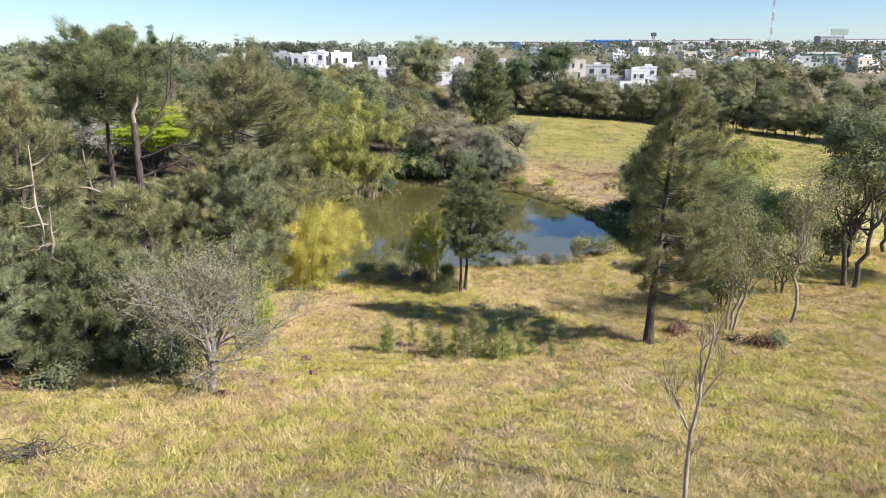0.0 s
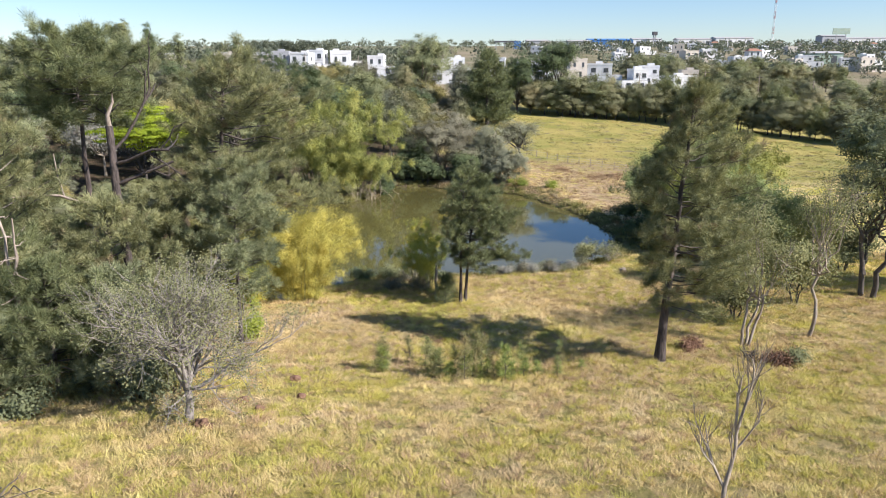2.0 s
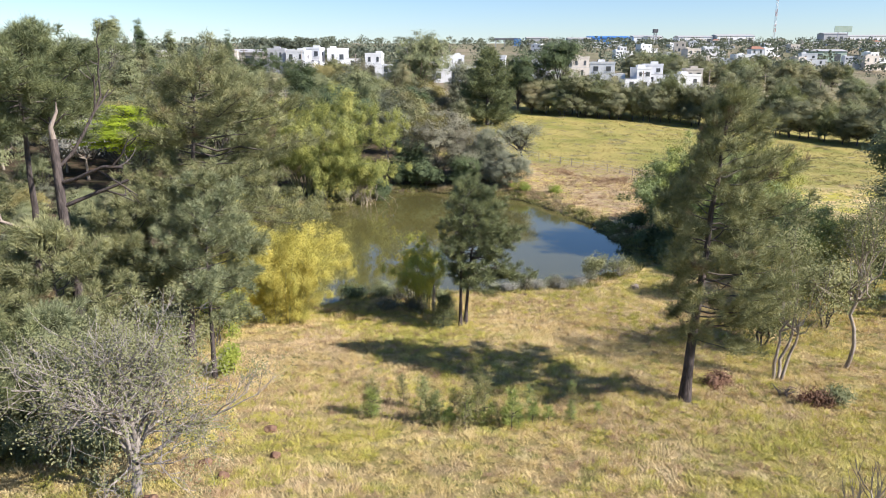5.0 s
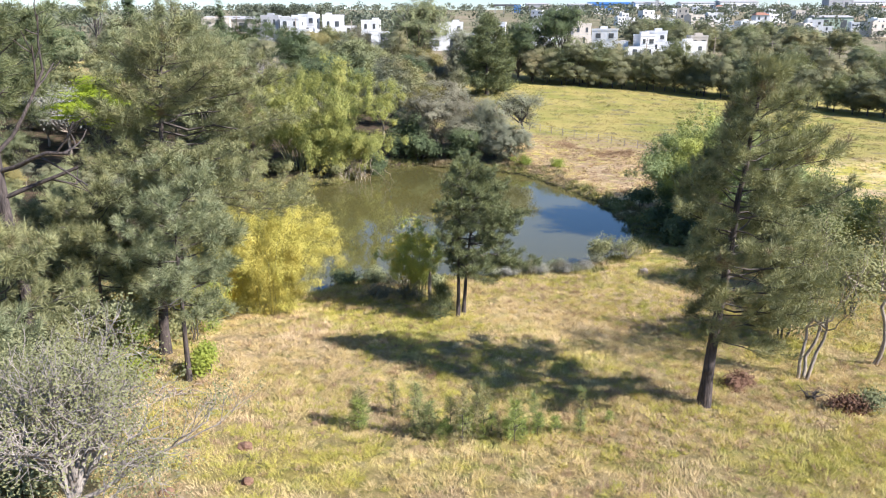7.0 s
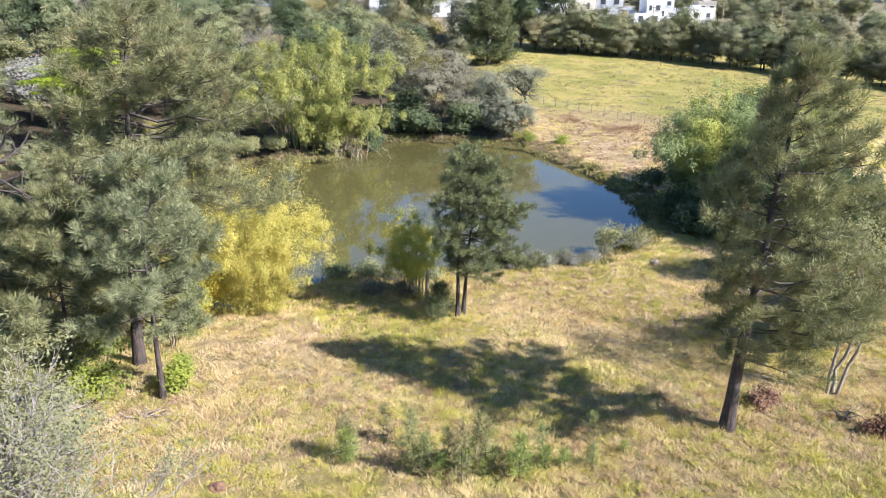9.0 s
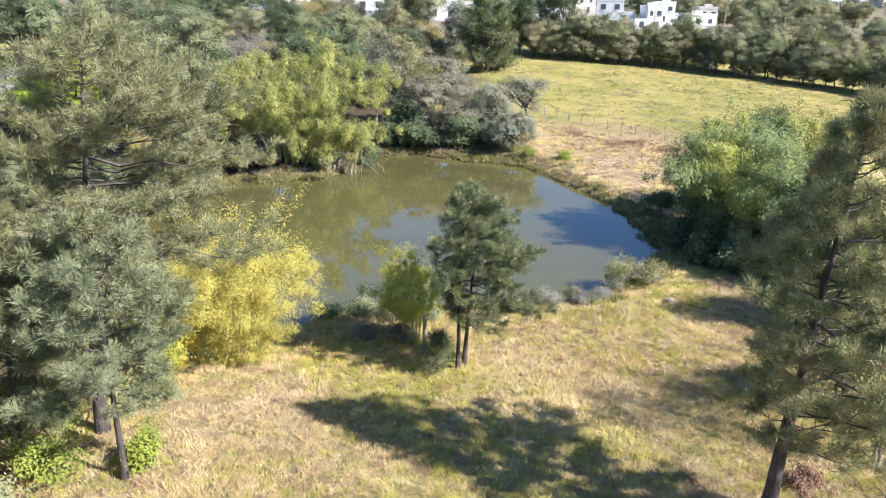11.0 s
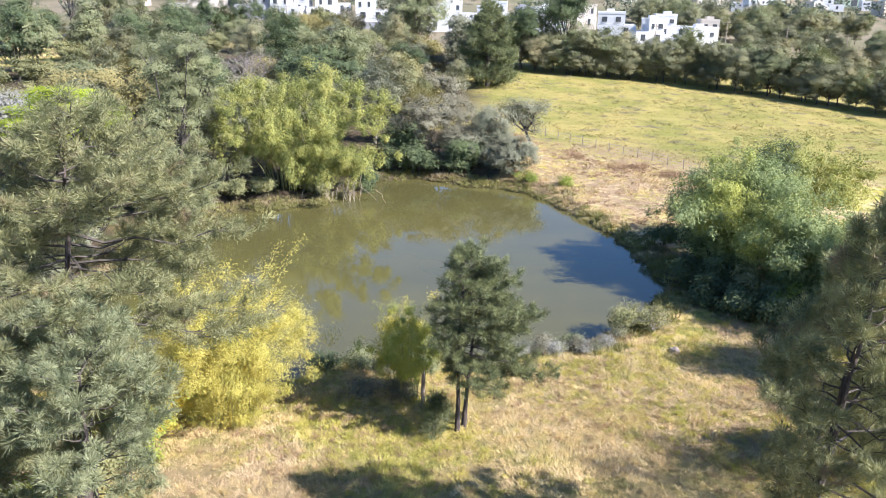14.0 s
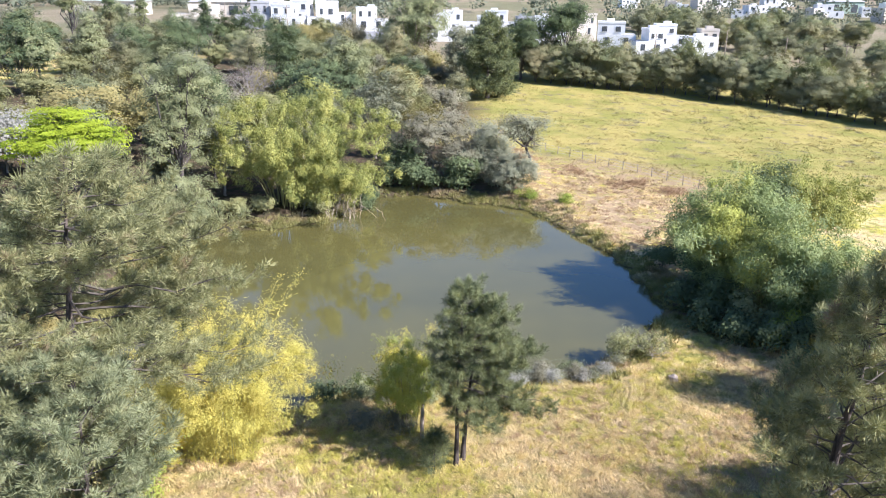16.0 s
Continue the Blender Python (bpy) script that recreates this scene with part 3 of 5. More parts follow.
def bare_tree(place, trunk_len, radius, seed, label, depth=5, bark=None, leaf_mat=None, leaf=0.1, leaf_part=0.0, per=6, name="bare_tree", limbs=5, limb_len=2.2, spread=0.8,
              ratio=0.72, split=(2, 3), flare=0.7, upw=0.12, group="", lean=(0, 0), rise=(0.45, 1.1)):
    """A leafless tree: an upright trunk, limbs that fork again and again, twigs at the ends."""
    rng = np.random.default_rng(seed)
    ob = thing(name, place, label, "tree", group)
    out, tips = [], []
    tp = curve_path(np.array([0, 0, -0.25]), np.array([lean[0], lean[1], trunk_len]), 0, 6, rng, 0.03 * trunk_len)
    part("trunk", np_mesh("trunk", [tube(tp, np.linspace(radius * 1.15, radius * 0.72, 6), 8)], True), bark or TWIG, ob)
    for i in range(limbs):
        a = i * 2.399 + rng.normal() * 0.3
        d = unit(np.array([math.cos(a) * spread, math.sin(a) * spread, rng.uniform(*rise)]))
        q = tp[-1] if i < 3 else tp[-2]
        limb = []
        bare_branches(rng, q, d, limb_len * rng.uniform(0.8, 1.15), radius * 0.5, depth, limb, tips, ratio=ratio, split=split, flare=flare, upw=upw)
        part("limb", np_mesh("limb", [limb[0]], True), bark or TWIG, ob)
        out += limb[1:]
    tagged(part("branchwork", np_mesh("branchwork", [join(out)]), bark or TWIG, ob), kind="stuff")
    if leaf_mat:
        t = np.array([p for p, _ in tips])
        t = t[rng.uniform(size=len(t)) < leaf_part]
        p = np.repeat(t, per, 0) + rng.normal(size=(len(t) * per, 3)) * 0.16
        ln = leaf * rng.uniform(0.7, 1.3, len(p))
        part("foliage", np_mesh("foliage", [leaves(p, unit(rng.normal(size=p.shape)), ln, ln * 0.6, rng, LIGHTWARD, 0.7)]), leaf_mat, ob)
    return ob


def in_view(x, y, pad=4):
    return np.abs(x) < 0.64 * (y + 2) + pad


def patches(x, y, size, seed):
    """Smooth random patches of about the given size, 0 to 1."""
    table = np.random.default_rng(seed).uniform(size=(256, 256))
    u, v = x / size + 100, y / size + 100
    i, j = np.floor(u).astype(int), np.floor(v).astype(int)
    f, g = u - i, v - j
    f, g = f * f * (3 - 2 * f), g * g * (3 - 2 * g)
    a = table[i % 256, j % 256] * (1 - f) + table[(i + 1) % 256, j % 256] * f
    b = table[i % 256, (j + 1) % 256] * (1 - f) + table[(i + 1) % 256, (j + 1) % 256] * f
    return a * (1 - g) + b * g


def build_grass():
    rng = np.random.default_rng(5)
    n = 900000
    y = rng.uniform(0, 1, n) ** 0.85 * 57 + 13
    x = rng.uniform(-45, 52, n)
    keep = in_view(x, y) & (x > -15 - (y - 14) * 0.3)
    x, y = x[keep], y[keep]
    keep = shore_distance(x, y) > 0.3
    x, y = x[keep], y[keep]
    m = len(x)
    # matted growth: soft mounds of taller grass, combed this way and that
    mound = np.clip(1.6 * (0.55 * patches(x, y, 0.8, 1) + 0.45 * patches(x, y, 0.42, 2)) - 0.3, 0, 1) * (0.55 + 0.6 * patches(x, y, 4.0, 3))
    stays = (mound > 0.16) | (rng.uniform(size=m) < 0.3)
    x, y, mound = x[stays], y[stays], mound[stays]
    m = len(x)
    comb = np.stack([patches(x, y, 1.1, 4) - 0.5, patches(x, y, 1.1, 5) - 0.5, np.zeros(m)], 1)
    way = unit(rng.normal(size=(m, 3)) * np.array([0.5, 0.5, 0.15]) + comb * 1.1 + np.array([-0.1, 0.1, 0.7]))
    ln = (0.06 + 0.34 * mound) * rng.uniform(0.5, 1.3, m)
    X = np.stack([x, y, ground_z(x, y) - 0.02], 1)
    me = np_mesh("grass", [blades(X, way, ln, 0.01 + 0.0004 * y, rng, LIGHTWARD, 0.5)])
    me.materials.append(GRASS)
    tagged(new("meadow_grass", me), "matted dry straw and green meadow grass", "grass", kind="stuff")
    # leafy weeds and brown seed heads standing in the grass
    for name, mat, n, seed, lab in (("olive_tussocks", WEED, 15000, 3, "olive grass tussocks in the meadow"), ("straw_tussocks", STRAW_WEED, 15000, 6, "bleached straw tussocks in the meadow"), ("brown_tussocks", BROWN_WEED, 9000, 4, "brown dry tussocks in the meadow")):
        r2 = np.random.default_rng(seed)
        y = r2.uniform(0, 1, n) ** 0.85 * 56 + 13
        x = r2.uniform(-40, 46, n)
        drift = np.sin(x * 0.31 + seed + 1.7 * np.sin(y * 0.23)) + np.sin(y * 0.36 + 1.3 * np.sin(x * 0.27 + seed))
        keep = in_view(x, y) & (x > -14 - (y - 14) * 0.3) & (drift > r2.uniform(-1.6, 1.4, n))
        x, y = x[keep], y[keep]
        keep = shore_distance(x, y) > 0.6
        x, y = x[keep], y[keep]
        size = 0.12 + 0.3 * r2.uniform(0, 1, len(x)) ** 2.0
        per = 56
        c = np.repeat(np.stack([x, y, ground_z(x, y)], 1), per, 0)
        S = np.repeat(size, per)
        way = unit(r2.normal(size=c.shape) * np.array([0.8, 0.8, 0.3]) + np.array([-0.1, 0.05, 0.75]))
        way[:, 2] = np.abs(way[:, 2])
        start = c + way * (S * 0.35)[:, None] + r2.normal(size=c.shape) * np.array([0.4, 0.4, 0.0]) * S[:, None]
        me = np_mesh(name, [blades(start, way, S * r2.uniform(0.5, 1.2, len(c)), 0.011 + 0.018 * S, r2, LIGHTWARD, 0.6)])
        me.materials.append(mat)
        tagged(new(name, me), lab, "grass", kind="stuff")
    # taller sedge and weeds along the water's edge
    n = 42000
    x, y = rng.uniform(-30, 32, n), rng.uniform(52, 122, n)
    d = shore_distance(x, y)
    keep = (d > -0.1) & (d < np.where((x > 12) & (y > 68), 2.4, 2.0)) & (rng.uniform(size=n) < np.where((x > 12) & (y > 68), 0.45, 0.85)) & (y > 61)
    x, y = x[keep], y[keep]
    k = 22
    m = len(x) * k
    way = unit(rng.normal(size=(m, 3)) * np.array([0.55, 0.55, 0.1]) + np.array([-0.1, 0.1, 0.8]))
    X = np.repeat(np.stack([x, y, ground_z(x, y)], 1), k, 0) + rng.normal(size=(m, 3)) * np.array([0.2, 0.2, 0])
    ln = np.repeat(rng.uniform(0.15, 0.5, len(x)), k) * rng.uniform(0.6, 1.3, m)
    me = np_mesh("sedge", [blades(X, way, ln, 0.05 + 0.0005 * X[:, 1], rng)])
    me.materials.append(SEDGE)
    tagged(new("shore_sedge", me), "olive and brown sedge along the water's edge", "grass", kind="stuff")
    # the far pasture: low tussocks, thicker in drifts
    n = 21000
    x, y = rng.uniform(5, 118, n), rng.uniform(104, 206, n)
    drift = 0.6 * patches(x, y, 3.0, 21) + 0.4 * patches(x, y, 1.2, 22)
    keep = (shore_distance(x, y) > 1) & (x > 8) & (drift > rng.uniform(0.25, 0.75, n)) & (y < np.interp(x, (21, 33, 56, 72, 90, 120), (199, 197, 194, 182, 167, 141)))
    x, y, drift = x[keep], y[keep], drift[keep]
    S = np.repeat((0.12 + 0.38 * rng.uniform(0, 1, len(x)) ** 2) * (0.5 + drift), 16)
    X = np.repeat(np.stack([x, y, ground_z(x, y)], 1), 16, 0) + rng.normal(size=(len(S), 3)) * np.array([0.6, 0.6, 0]) * S[:, None]
    way = unit(rng.normal(size=X.shape) * np.array([0.8, 0.8, 0.1]) + np.array([-0.1, 0.1, 0.8]))
    me = np_mesh("pasture", [blades(X, way, S * rng.uniform(0.6, 1.2, len(X)), 0.05 + 0.1 * S, rng, LIGHTWARD, 0.5)])
    me.materials.append(GRASS)
    tagged(new("pasture_grass", me), "yellow-green rough pasture grass beyond the pond", "grass", kind="stuff")


build_grass()

# -- lone trees on the meadow
pine_tree(at_ground(12.6, 40.2), 15.7, 3.4, 4.3, 11, "tall dark pine with a bent trunk on the meadow", PINE, (0.8, -0.4), (0.7, -0.1), 4400, 0.28, 0.85, 1, (0.5, 0.0), branches=96, length=0.2, width=0.024, needles=38, twiggy=1.05, lift=40, pad_size=1.1)
pine_tree(at_ground(1.65, 53.7), 10.2, 2.9, 2.75, 12, "young twin-trunked pine at the pond's edge", PINE_DARK, (0.5, 0.1), (0.25, -0.1), 3400, 0.13, 0.62, 2, (0.8, 0), branches=120, pad_size=0.9, length=0.21, width=0.024, needles=36, lift=36)



def bare_sapling(place):
    """A slender stem that forks low, with steep limbs ending in fine twigs."""
    rng = np.random.default_rng(46)
    ob = thing("bare_sapling", place, "slender leafless sapling with pale forking stems", "tree")
    stem = np.array([(0, 0, -0.3), (-0.03, 0, 1.2), (0.0, 0, 2.2), (0.1, 0.02, 2.7), (0.17, 0, 3.3), (0.15, 0, 3.65)])
    part("trunk", np_mesh("trunk", [tube(stem, np.array([0.07, 0.062, 0.056, 0.048, 0.042, 0.036]), 8)], True), GREY_BARK, ob)
    fine, tips = [], []
    for at, way, length, r in ((2.2, (-0.42, 0.1, 0.8), 1.25, 0.042), (3.65, (-0.2, 0.1, 1.0), 1.15, 0.036), (3.65, (0.16, -0.05, 1.0), 1.35, 0.04), (3.2, (0.6, 0.1, 0.75), 1.0, 0.028), (1.2, (0.25, -0.1, 0.9), 0.9, 0.018), (2.9, (-0.3, -0.4, 0.9), 0.8, 0.02)):
        q = np.array([np.interp(at, stem[:, 2], stem[:, k]) for k in range(3)])
        limb = []
        bare_branches(rng, q, unit(np.array(way)), length, r, 3, limb, tips, bendy=0.22, split=(3, 4), upw=0.35, ratio=0.62, flare=0.36)
        part("limb", np_mesh("limb", [limb[0]], True), GREY_BARK, ob)
        fine += limb[1:]
    tagged(part("branchwork", np_mesh("branchwork", [join(fine)]), GREY_BARK, ob), kind="stuff")


bare_sapling(at_ground(6.95, 16.8))
broad_tree(at_ground(19.1, 44.1), 10.5, 2.8, (3.0, 2.8, 4.2), 51, "sparse olive tree with leaning pale trunks", OLIVE_LEAF, GREY_BARK, 12, 240, 30, 0.11, 0.42, 0.09, (1.0, 0.4), stems=3)
broad_tree(at_ground(24.3, 46.5), 12.0, 4.2, (2.6, 2.6, 4.6), 52, "thin-crowned olive tree with a pale straight trunk", OLIVE_LEAF, GREY_BARK, 12, 230, 28, 0.11, 0.42, 0.12, (0.4, 0))
broad_tree(at_ground(33.6, 55.9), 14.6, 5.0, (4.4, 4.0, 5.4), 53, "tall tree with two dark trunks at the meadow's edge", MID_LEAF, DARK_BARK, 14, 330, 50, 0.2, 0.34, 0.2, (0.3, 0), stems=2)
broad_tree(at_ground(42.5, 57.0), 12.0, 3.0, (4.0, 4.0, 5.0), 54, "leafy green tree beside the meadow", MID_LEAF, DARK_BARK, 12, 270, 50, 0.22, 0.34, 0.18)
broad_tree(at_ground(27.0, 54.0), 5.2, 0.8, (3.0, 2.6, 2.5), 55, "olive bush behind thin trees", OLIVE_LEAF, DARK_BARK, 9, 260, 26, 0.2, 0.36, 0.08, stems=3, name="bush", category="bush")
broad_tree(at_ground(21.0, 50.5), 4.6, 0.8, (2.6, 2.4, 2.2), 56, "yellow-green bush behind thin trees", OLIVE_LEAF, DARK_BARK, 9, 240, 26, 0.2, 0.34, 0.08, stems=3, name="bush", category="bush")
broad_tree(at_ground(36.0, 64.0), 4.5, 0.8, (3.2, 2.4, 2.2), 57, "dull green bush at the meadow's edge", MID_LEAF, DARK_BARK, 9, 240, 26, 0.22, 0.36, 0.08, stems=3, name="bush", category="bush")

# -- the pine grove beside the meadow
GROVE = dict(length=0.19, width=0.024, needles=34, twiggy=0.85, pad_size=1.15)
pine_tree(at_ground(-14.5, 45.9), 16.9, 7.6, 5.0, 31, "tall grey-green pine with a bare dark lower trunk", PINE, (1.7, 0), (0.3, -0.1), 5200, 0.28, 0.5, 1, (1.4, -0.3), branches=92, lift=26, **GROVE)
pine_tree(at_ground(-18.3, 38.0), 17.0, 12.6, 3.9, 32, "tall open pine with a dense tufted top", PINE_DARK, (0.5, 0), (0.15, -0.1), 3000, 0.27, 0.4, branches=56, lift=22, **GROVE)
pine_tree(at_ground(-19.6, 28.0), 6.4, 0.8, 3.4, 33, "bushy dark pine branched to the ground", PINE_BLUE, (-0.3, 0), (0.1, -0.1), 2600, 0.2, 0.75, branches=46, **GROVE)
pine_tree(at_ground(-12.0, 42.2), 10.4, 3.4, 3.3, 34, "broad blue-green pine above the meadow's edge", PINE_BLUE, (0.2, 0), (0.1, -0.1), 2700, 0.14, 0.45, branches=54, **GROVE)
pine_tree(at_ground(-16.0, 42.6), 9.0, 4.6, 2.7, 41, "slim grey-green pine with a pale thin trunk", PINE, (0.2, 0), (0.1, -0.1), 1700, 0.13, 0.5, branches=36, **GROVE)
pine_tree(at_ground(-22.5, 37.0), 13.5, 2.5, 4.4, 35, "dark pine inside the grove", PINE_DARK, (0, 0), (0.1, -0.1), 3000, 0.22, 0.7, branches=58, **GROVE)
pine_tree(at_ground(-20.2, 33.0), 13.0, 2.6, 4.2, 36, "grey-green pine inside the grove", PINE, (0, 0), (0.1, -0.1), 3000, 0.22, 0.6, branches=58, **GROVE)
pine_tree(at_ground(-20.0, 47.5), 7.6, 1.5, 3.6, 37, "grey-green pine at the back of the grove", PINE_BLUE, (0, 0), (0.1, -0.1), 2000, 0.24, 0.6, branches=44, **GROVE)
pine_tree(at_ground(-27.0, 43.0), 15.0, 4.0, 4.4, 38, "tall dark pine at the back of the grove", PINE, (0, 0), (0.1, -0.1), 2600, 0.24, 0.6, branches=54, **GROVE)
pine_tree(at_ground(-24.0, 29.5), 11.0, 2.0, 4.0, 39, "low-branched pine at the grove's edge", PINE_DARK, (0, 0), (0.1, -0.1), 2600, 0.22, 0.7, branches=50, **GROVE)
pine_tree(at_ground(-14.6, 31.6), 5.2, 0.6, 2.8, 40, "young bushy pine in the grove's shade", PINE_BLUE, (0, 0), (0.1, -0.1), 1700, 0.12, 0.7, branches=46, **GROVE)
pine_tree(at_ground(-16.6, 30.3), 5.6, 0.5, 2.9, 45, "bushy dark pine branched to the ground", PINE_DARK, (0, 0), (0.1, -0.1), 1700, 0.12, 0.6, branches=46, **GROVE)
pine_tree(at_ground(-18.9, 31.0), 7.4, 0.5, 3.2, 46, "bushy dark pine beside a dead trunk", PINE_DARK, (0, 0), (0.1, -0.1), 2000, 0.14, 0.6, branches=48, **GROVE)
pine_tree(at_ground(-15.3, 33.8), 8.4, 1.0, 3.2, 42, "bushy grey-green pine in front of a broken trunk", PINE, (0, 0), (0.1, -0.1), 2600, 0.16, 0.55, branches=52, **GROVE)
bare_tree(at_ground(-9.8, 27.1), 1.7, 0.17, 43, "leafless spreading grey tree with a few green leaves", 4, TWIG, PALE_LEAF, 0.085, 0.6, 14, limbs=12, limb_len=2.05, spread=0.85, split=(3, 4), ratio=0.72, flare=0.7, upw=0.18, rise=(0.5, 2.2))


def dead_pine(place, seed):
    """A snapped, bleached trunk with stubs of branches."""
    rng = np.random.default_rng(seed)
    ob = thing("dead_pine", place, "bleached dead pine with a splintered trunk", "dead tree")
    foot = curve_path(np.array([0, 0, -0.3]), np.array([0.05, 0, 3.4]), 0, 7, rng, 0.03)
    part("trunk", np_mesh("trunk", [tube(foot, np.linspace(0.13, 0.115, 7), 9)], True), DEAD_WOOD, ob)
    for h, dx, dy, r, stubs in ((10.4, -0.35, 0.3, 0.085, 13), (7.8, 0.5, -0.25, 0.11, 10)):
        p = curve_path(foot[-1], np.array([dx, dy, h]), 0, 9, rng, 0.06)
        part("trunk", np_mesh("trunk", [tube(p, np.linspace(r, 0.025, 9) * rng.uniform(0.8, 1.25, 9), 7)], True), DEAD_WOOD, ob)
        for i in range(stubs):
            q = p[int(rng.uniform(0.05, 0.9) * 8)]
            a = rng.uniform(0, 6.28)
            L = rng.uniform(0.15, 1.0) ** 1.5 * 1.6 + 0.15
            e = q + np.array([math.cos(a) * L, math.sin(a) * L, rng.uniform(-0.5, 0.7) * L])
            part("branch_stub", np_mesh("branch_stub", [tube(curve_path(q, e, -0.1, 4, rng, 0.06), [0.034, 0.024, 0.015, 0.006], 4)]), DEAD_WOOD, ob)
    return ob


dead_pine(at_ground(-17.5, 29.6), 3)


def broken_pine(place, seed):
    """A dark standing trunk, snapped at the top, with long bare limbs."""
    rng = np.random.default_rng(seed)
    ob = thing("broken_pine", place, "dark dead pine with a snapped top and bare limbs", "dead tree")
    p = curve_path(np.array([0, 0, -0.3]), np.array([-0.3, 0.1, 12.2]), 0, 9, rng, 0.06)
    part("trunk", np_mesh("trunk", [tube(p, np.linspace(0.26, 0.17, 9), 9)], True), PINE_BARK, ob)
    tip = curve_path(p[-1], p[-1] + np.array([0.3, 0, 1.5]), 0, 4, rng, 0.08)
    part("splinter", np_mesh("splinter", [tube(tip, [0.13, 0.1, 0.06, 0.02], 6)], True), DEAD_WOOD, ob, "pale splintered tip")
    for h, way, length, mat in ((11.0, (0.8, 0.1, 0.75), 3.6, PINE_BARK), (10.4, (0.9, -0.2, 0.3), 3.2, PINE_BARK), (11.6, (-0.3, 0.3, 0.9), 1.8, PINE_BARK), (9.4, (0.95, 0.2, 0.15), 3.0, PINE_BARK), (8.6, (-0.95, -0.3, 0.32), 3.4, DEAD_WOOD), (7.2, (-0.6, -0.6, 0.1), 2.0, DEAD_WOOD)):
        q = np.array([np.interp(h, p[:, 2], p[:, k]) for k in range(3)])
        limb, tips = [], []
        bare_branches(rng, q, unit(np.array(way)), length, 0.09, 2, limb, tips, bendy=0.3, split=(1, 3), upw=0.1, ratio=0.5, flare=0.5)
        part("limb", np_mesh("limb", [join(limb)], True), mat, ob)


broken_pine(at_ground(-15.3, 35.6), 8)
for i, (x, y, h, r, m, lab) in enumerate((
        (-13.4, 50.2, 4.2, 2.0, FRESH_LEAF, "fresh yellow-green bush below the pines"), (-16.0, 51.5, 4.8, 2.2, OLIVE_LEAF, "olive bush below the pines"),
        (-18.5, 54.0, 5.5, 2.5, MID_LEAF, "green bush by the pond's end"), (-11.4, 43.2, 1.6, 1.0, FRESH_LEAF, "small fresh green bush at the foot of a pine"),
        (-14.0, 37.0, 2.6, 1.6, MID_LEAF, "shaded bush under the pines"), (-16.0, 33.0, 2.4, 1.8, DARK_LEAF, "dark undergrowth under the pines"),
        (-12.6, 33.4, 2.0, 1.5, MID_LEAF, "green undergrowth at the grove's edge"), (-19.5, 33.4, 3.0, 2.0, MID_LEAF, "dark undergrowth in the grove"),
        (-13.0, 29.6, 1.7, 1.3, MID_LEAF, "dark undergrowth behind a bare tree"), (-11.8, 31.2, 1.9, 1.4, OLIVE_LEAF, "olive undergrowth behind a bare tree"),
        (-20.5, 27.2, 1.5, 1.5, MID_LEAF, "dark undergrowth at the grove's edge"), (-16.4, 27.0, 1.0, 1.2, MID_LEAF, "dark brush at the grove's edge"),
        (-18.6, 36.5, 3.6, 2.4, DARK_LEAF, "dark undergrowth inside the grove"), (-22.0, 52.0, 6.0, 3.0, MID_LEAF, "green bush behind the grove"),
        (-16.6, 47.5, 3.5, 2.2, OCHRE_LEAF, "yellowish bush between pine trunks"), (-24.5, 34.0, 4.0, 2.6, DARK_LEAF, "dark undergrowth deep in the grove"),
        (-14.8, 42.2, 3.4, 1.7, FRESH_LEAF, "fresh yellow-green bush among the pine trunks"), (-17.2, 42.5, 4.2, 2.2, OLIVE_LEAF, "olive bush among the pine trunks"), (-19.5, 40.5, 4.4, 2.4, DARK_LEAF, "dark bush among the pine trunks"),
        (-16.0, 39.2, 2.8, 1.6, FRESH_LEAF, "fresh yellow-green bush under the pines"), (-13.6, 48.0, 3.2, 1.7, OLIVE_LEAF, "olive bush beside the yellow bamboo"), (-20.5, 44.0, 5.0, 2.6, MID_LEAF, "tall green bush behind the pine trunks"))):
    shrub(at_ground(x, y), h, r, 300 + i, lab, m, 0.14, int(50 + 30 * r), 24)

# -- pond edge
bamboo_clump(at_ground(-10.8, 54.6), 9.3, 4.3, 60, 21, "bright yellow bamboo clump on the pond's bank", YELLOW_BAMBOO, 0.15, 9, 260, 0.8, low=0.1, spray_sigma=0.4, hang=0.6, foot=0.34, slim=0.2, wands=13)
bamboo_clump(at_ground(-14.2, 54.2), 4.6, 2.6, 24, 29, "low yellow-green bamboo beside a brighter clump", SMALL_BAMBOO, 0.18, 8, 150, 0.9, low=0.15, spray_sigma=0.32, hang=0.5, foot=0.4, slim=0.2)
bamboo_clump(at_ground(-1.3, 57.4), 6.3, 1.9, 24, 22, "small green and yellow bamboo clump beside a young pine", SMALL_BAMBOO, 0.15, 8, 150, 0.6, low=0.36, foot=0.5, spray_sigma=0.25, hang=0.4, slim=0.2, wands=6)
bamboo_clump(at_ground(-16.5, 105.5), 18.0, 11.2, 84, 23, "huge drooping yellow-green bamboo clump over the water", GREEN_BAMBOO, 0.28, 6, 210, 0.85, (1.05, 0.8), False, low=0.42, spray_sigma=0.5, hang=1.0, cane_r=0.06, foot=0.3, shortest=0.36)
bamboo_clump(at_ground(-12.6, 104.6), 7.5, 4.6, 40, 28, "low drooping yellow-green bamboo at the water's edge", GREEN_BAMBOO, 0.26, 4, 200, 1.2, (1.0, 0.7), False, low=0.35, spray_sigma=0.55, hang=0.9, foot=0.4, shortest=0.5)
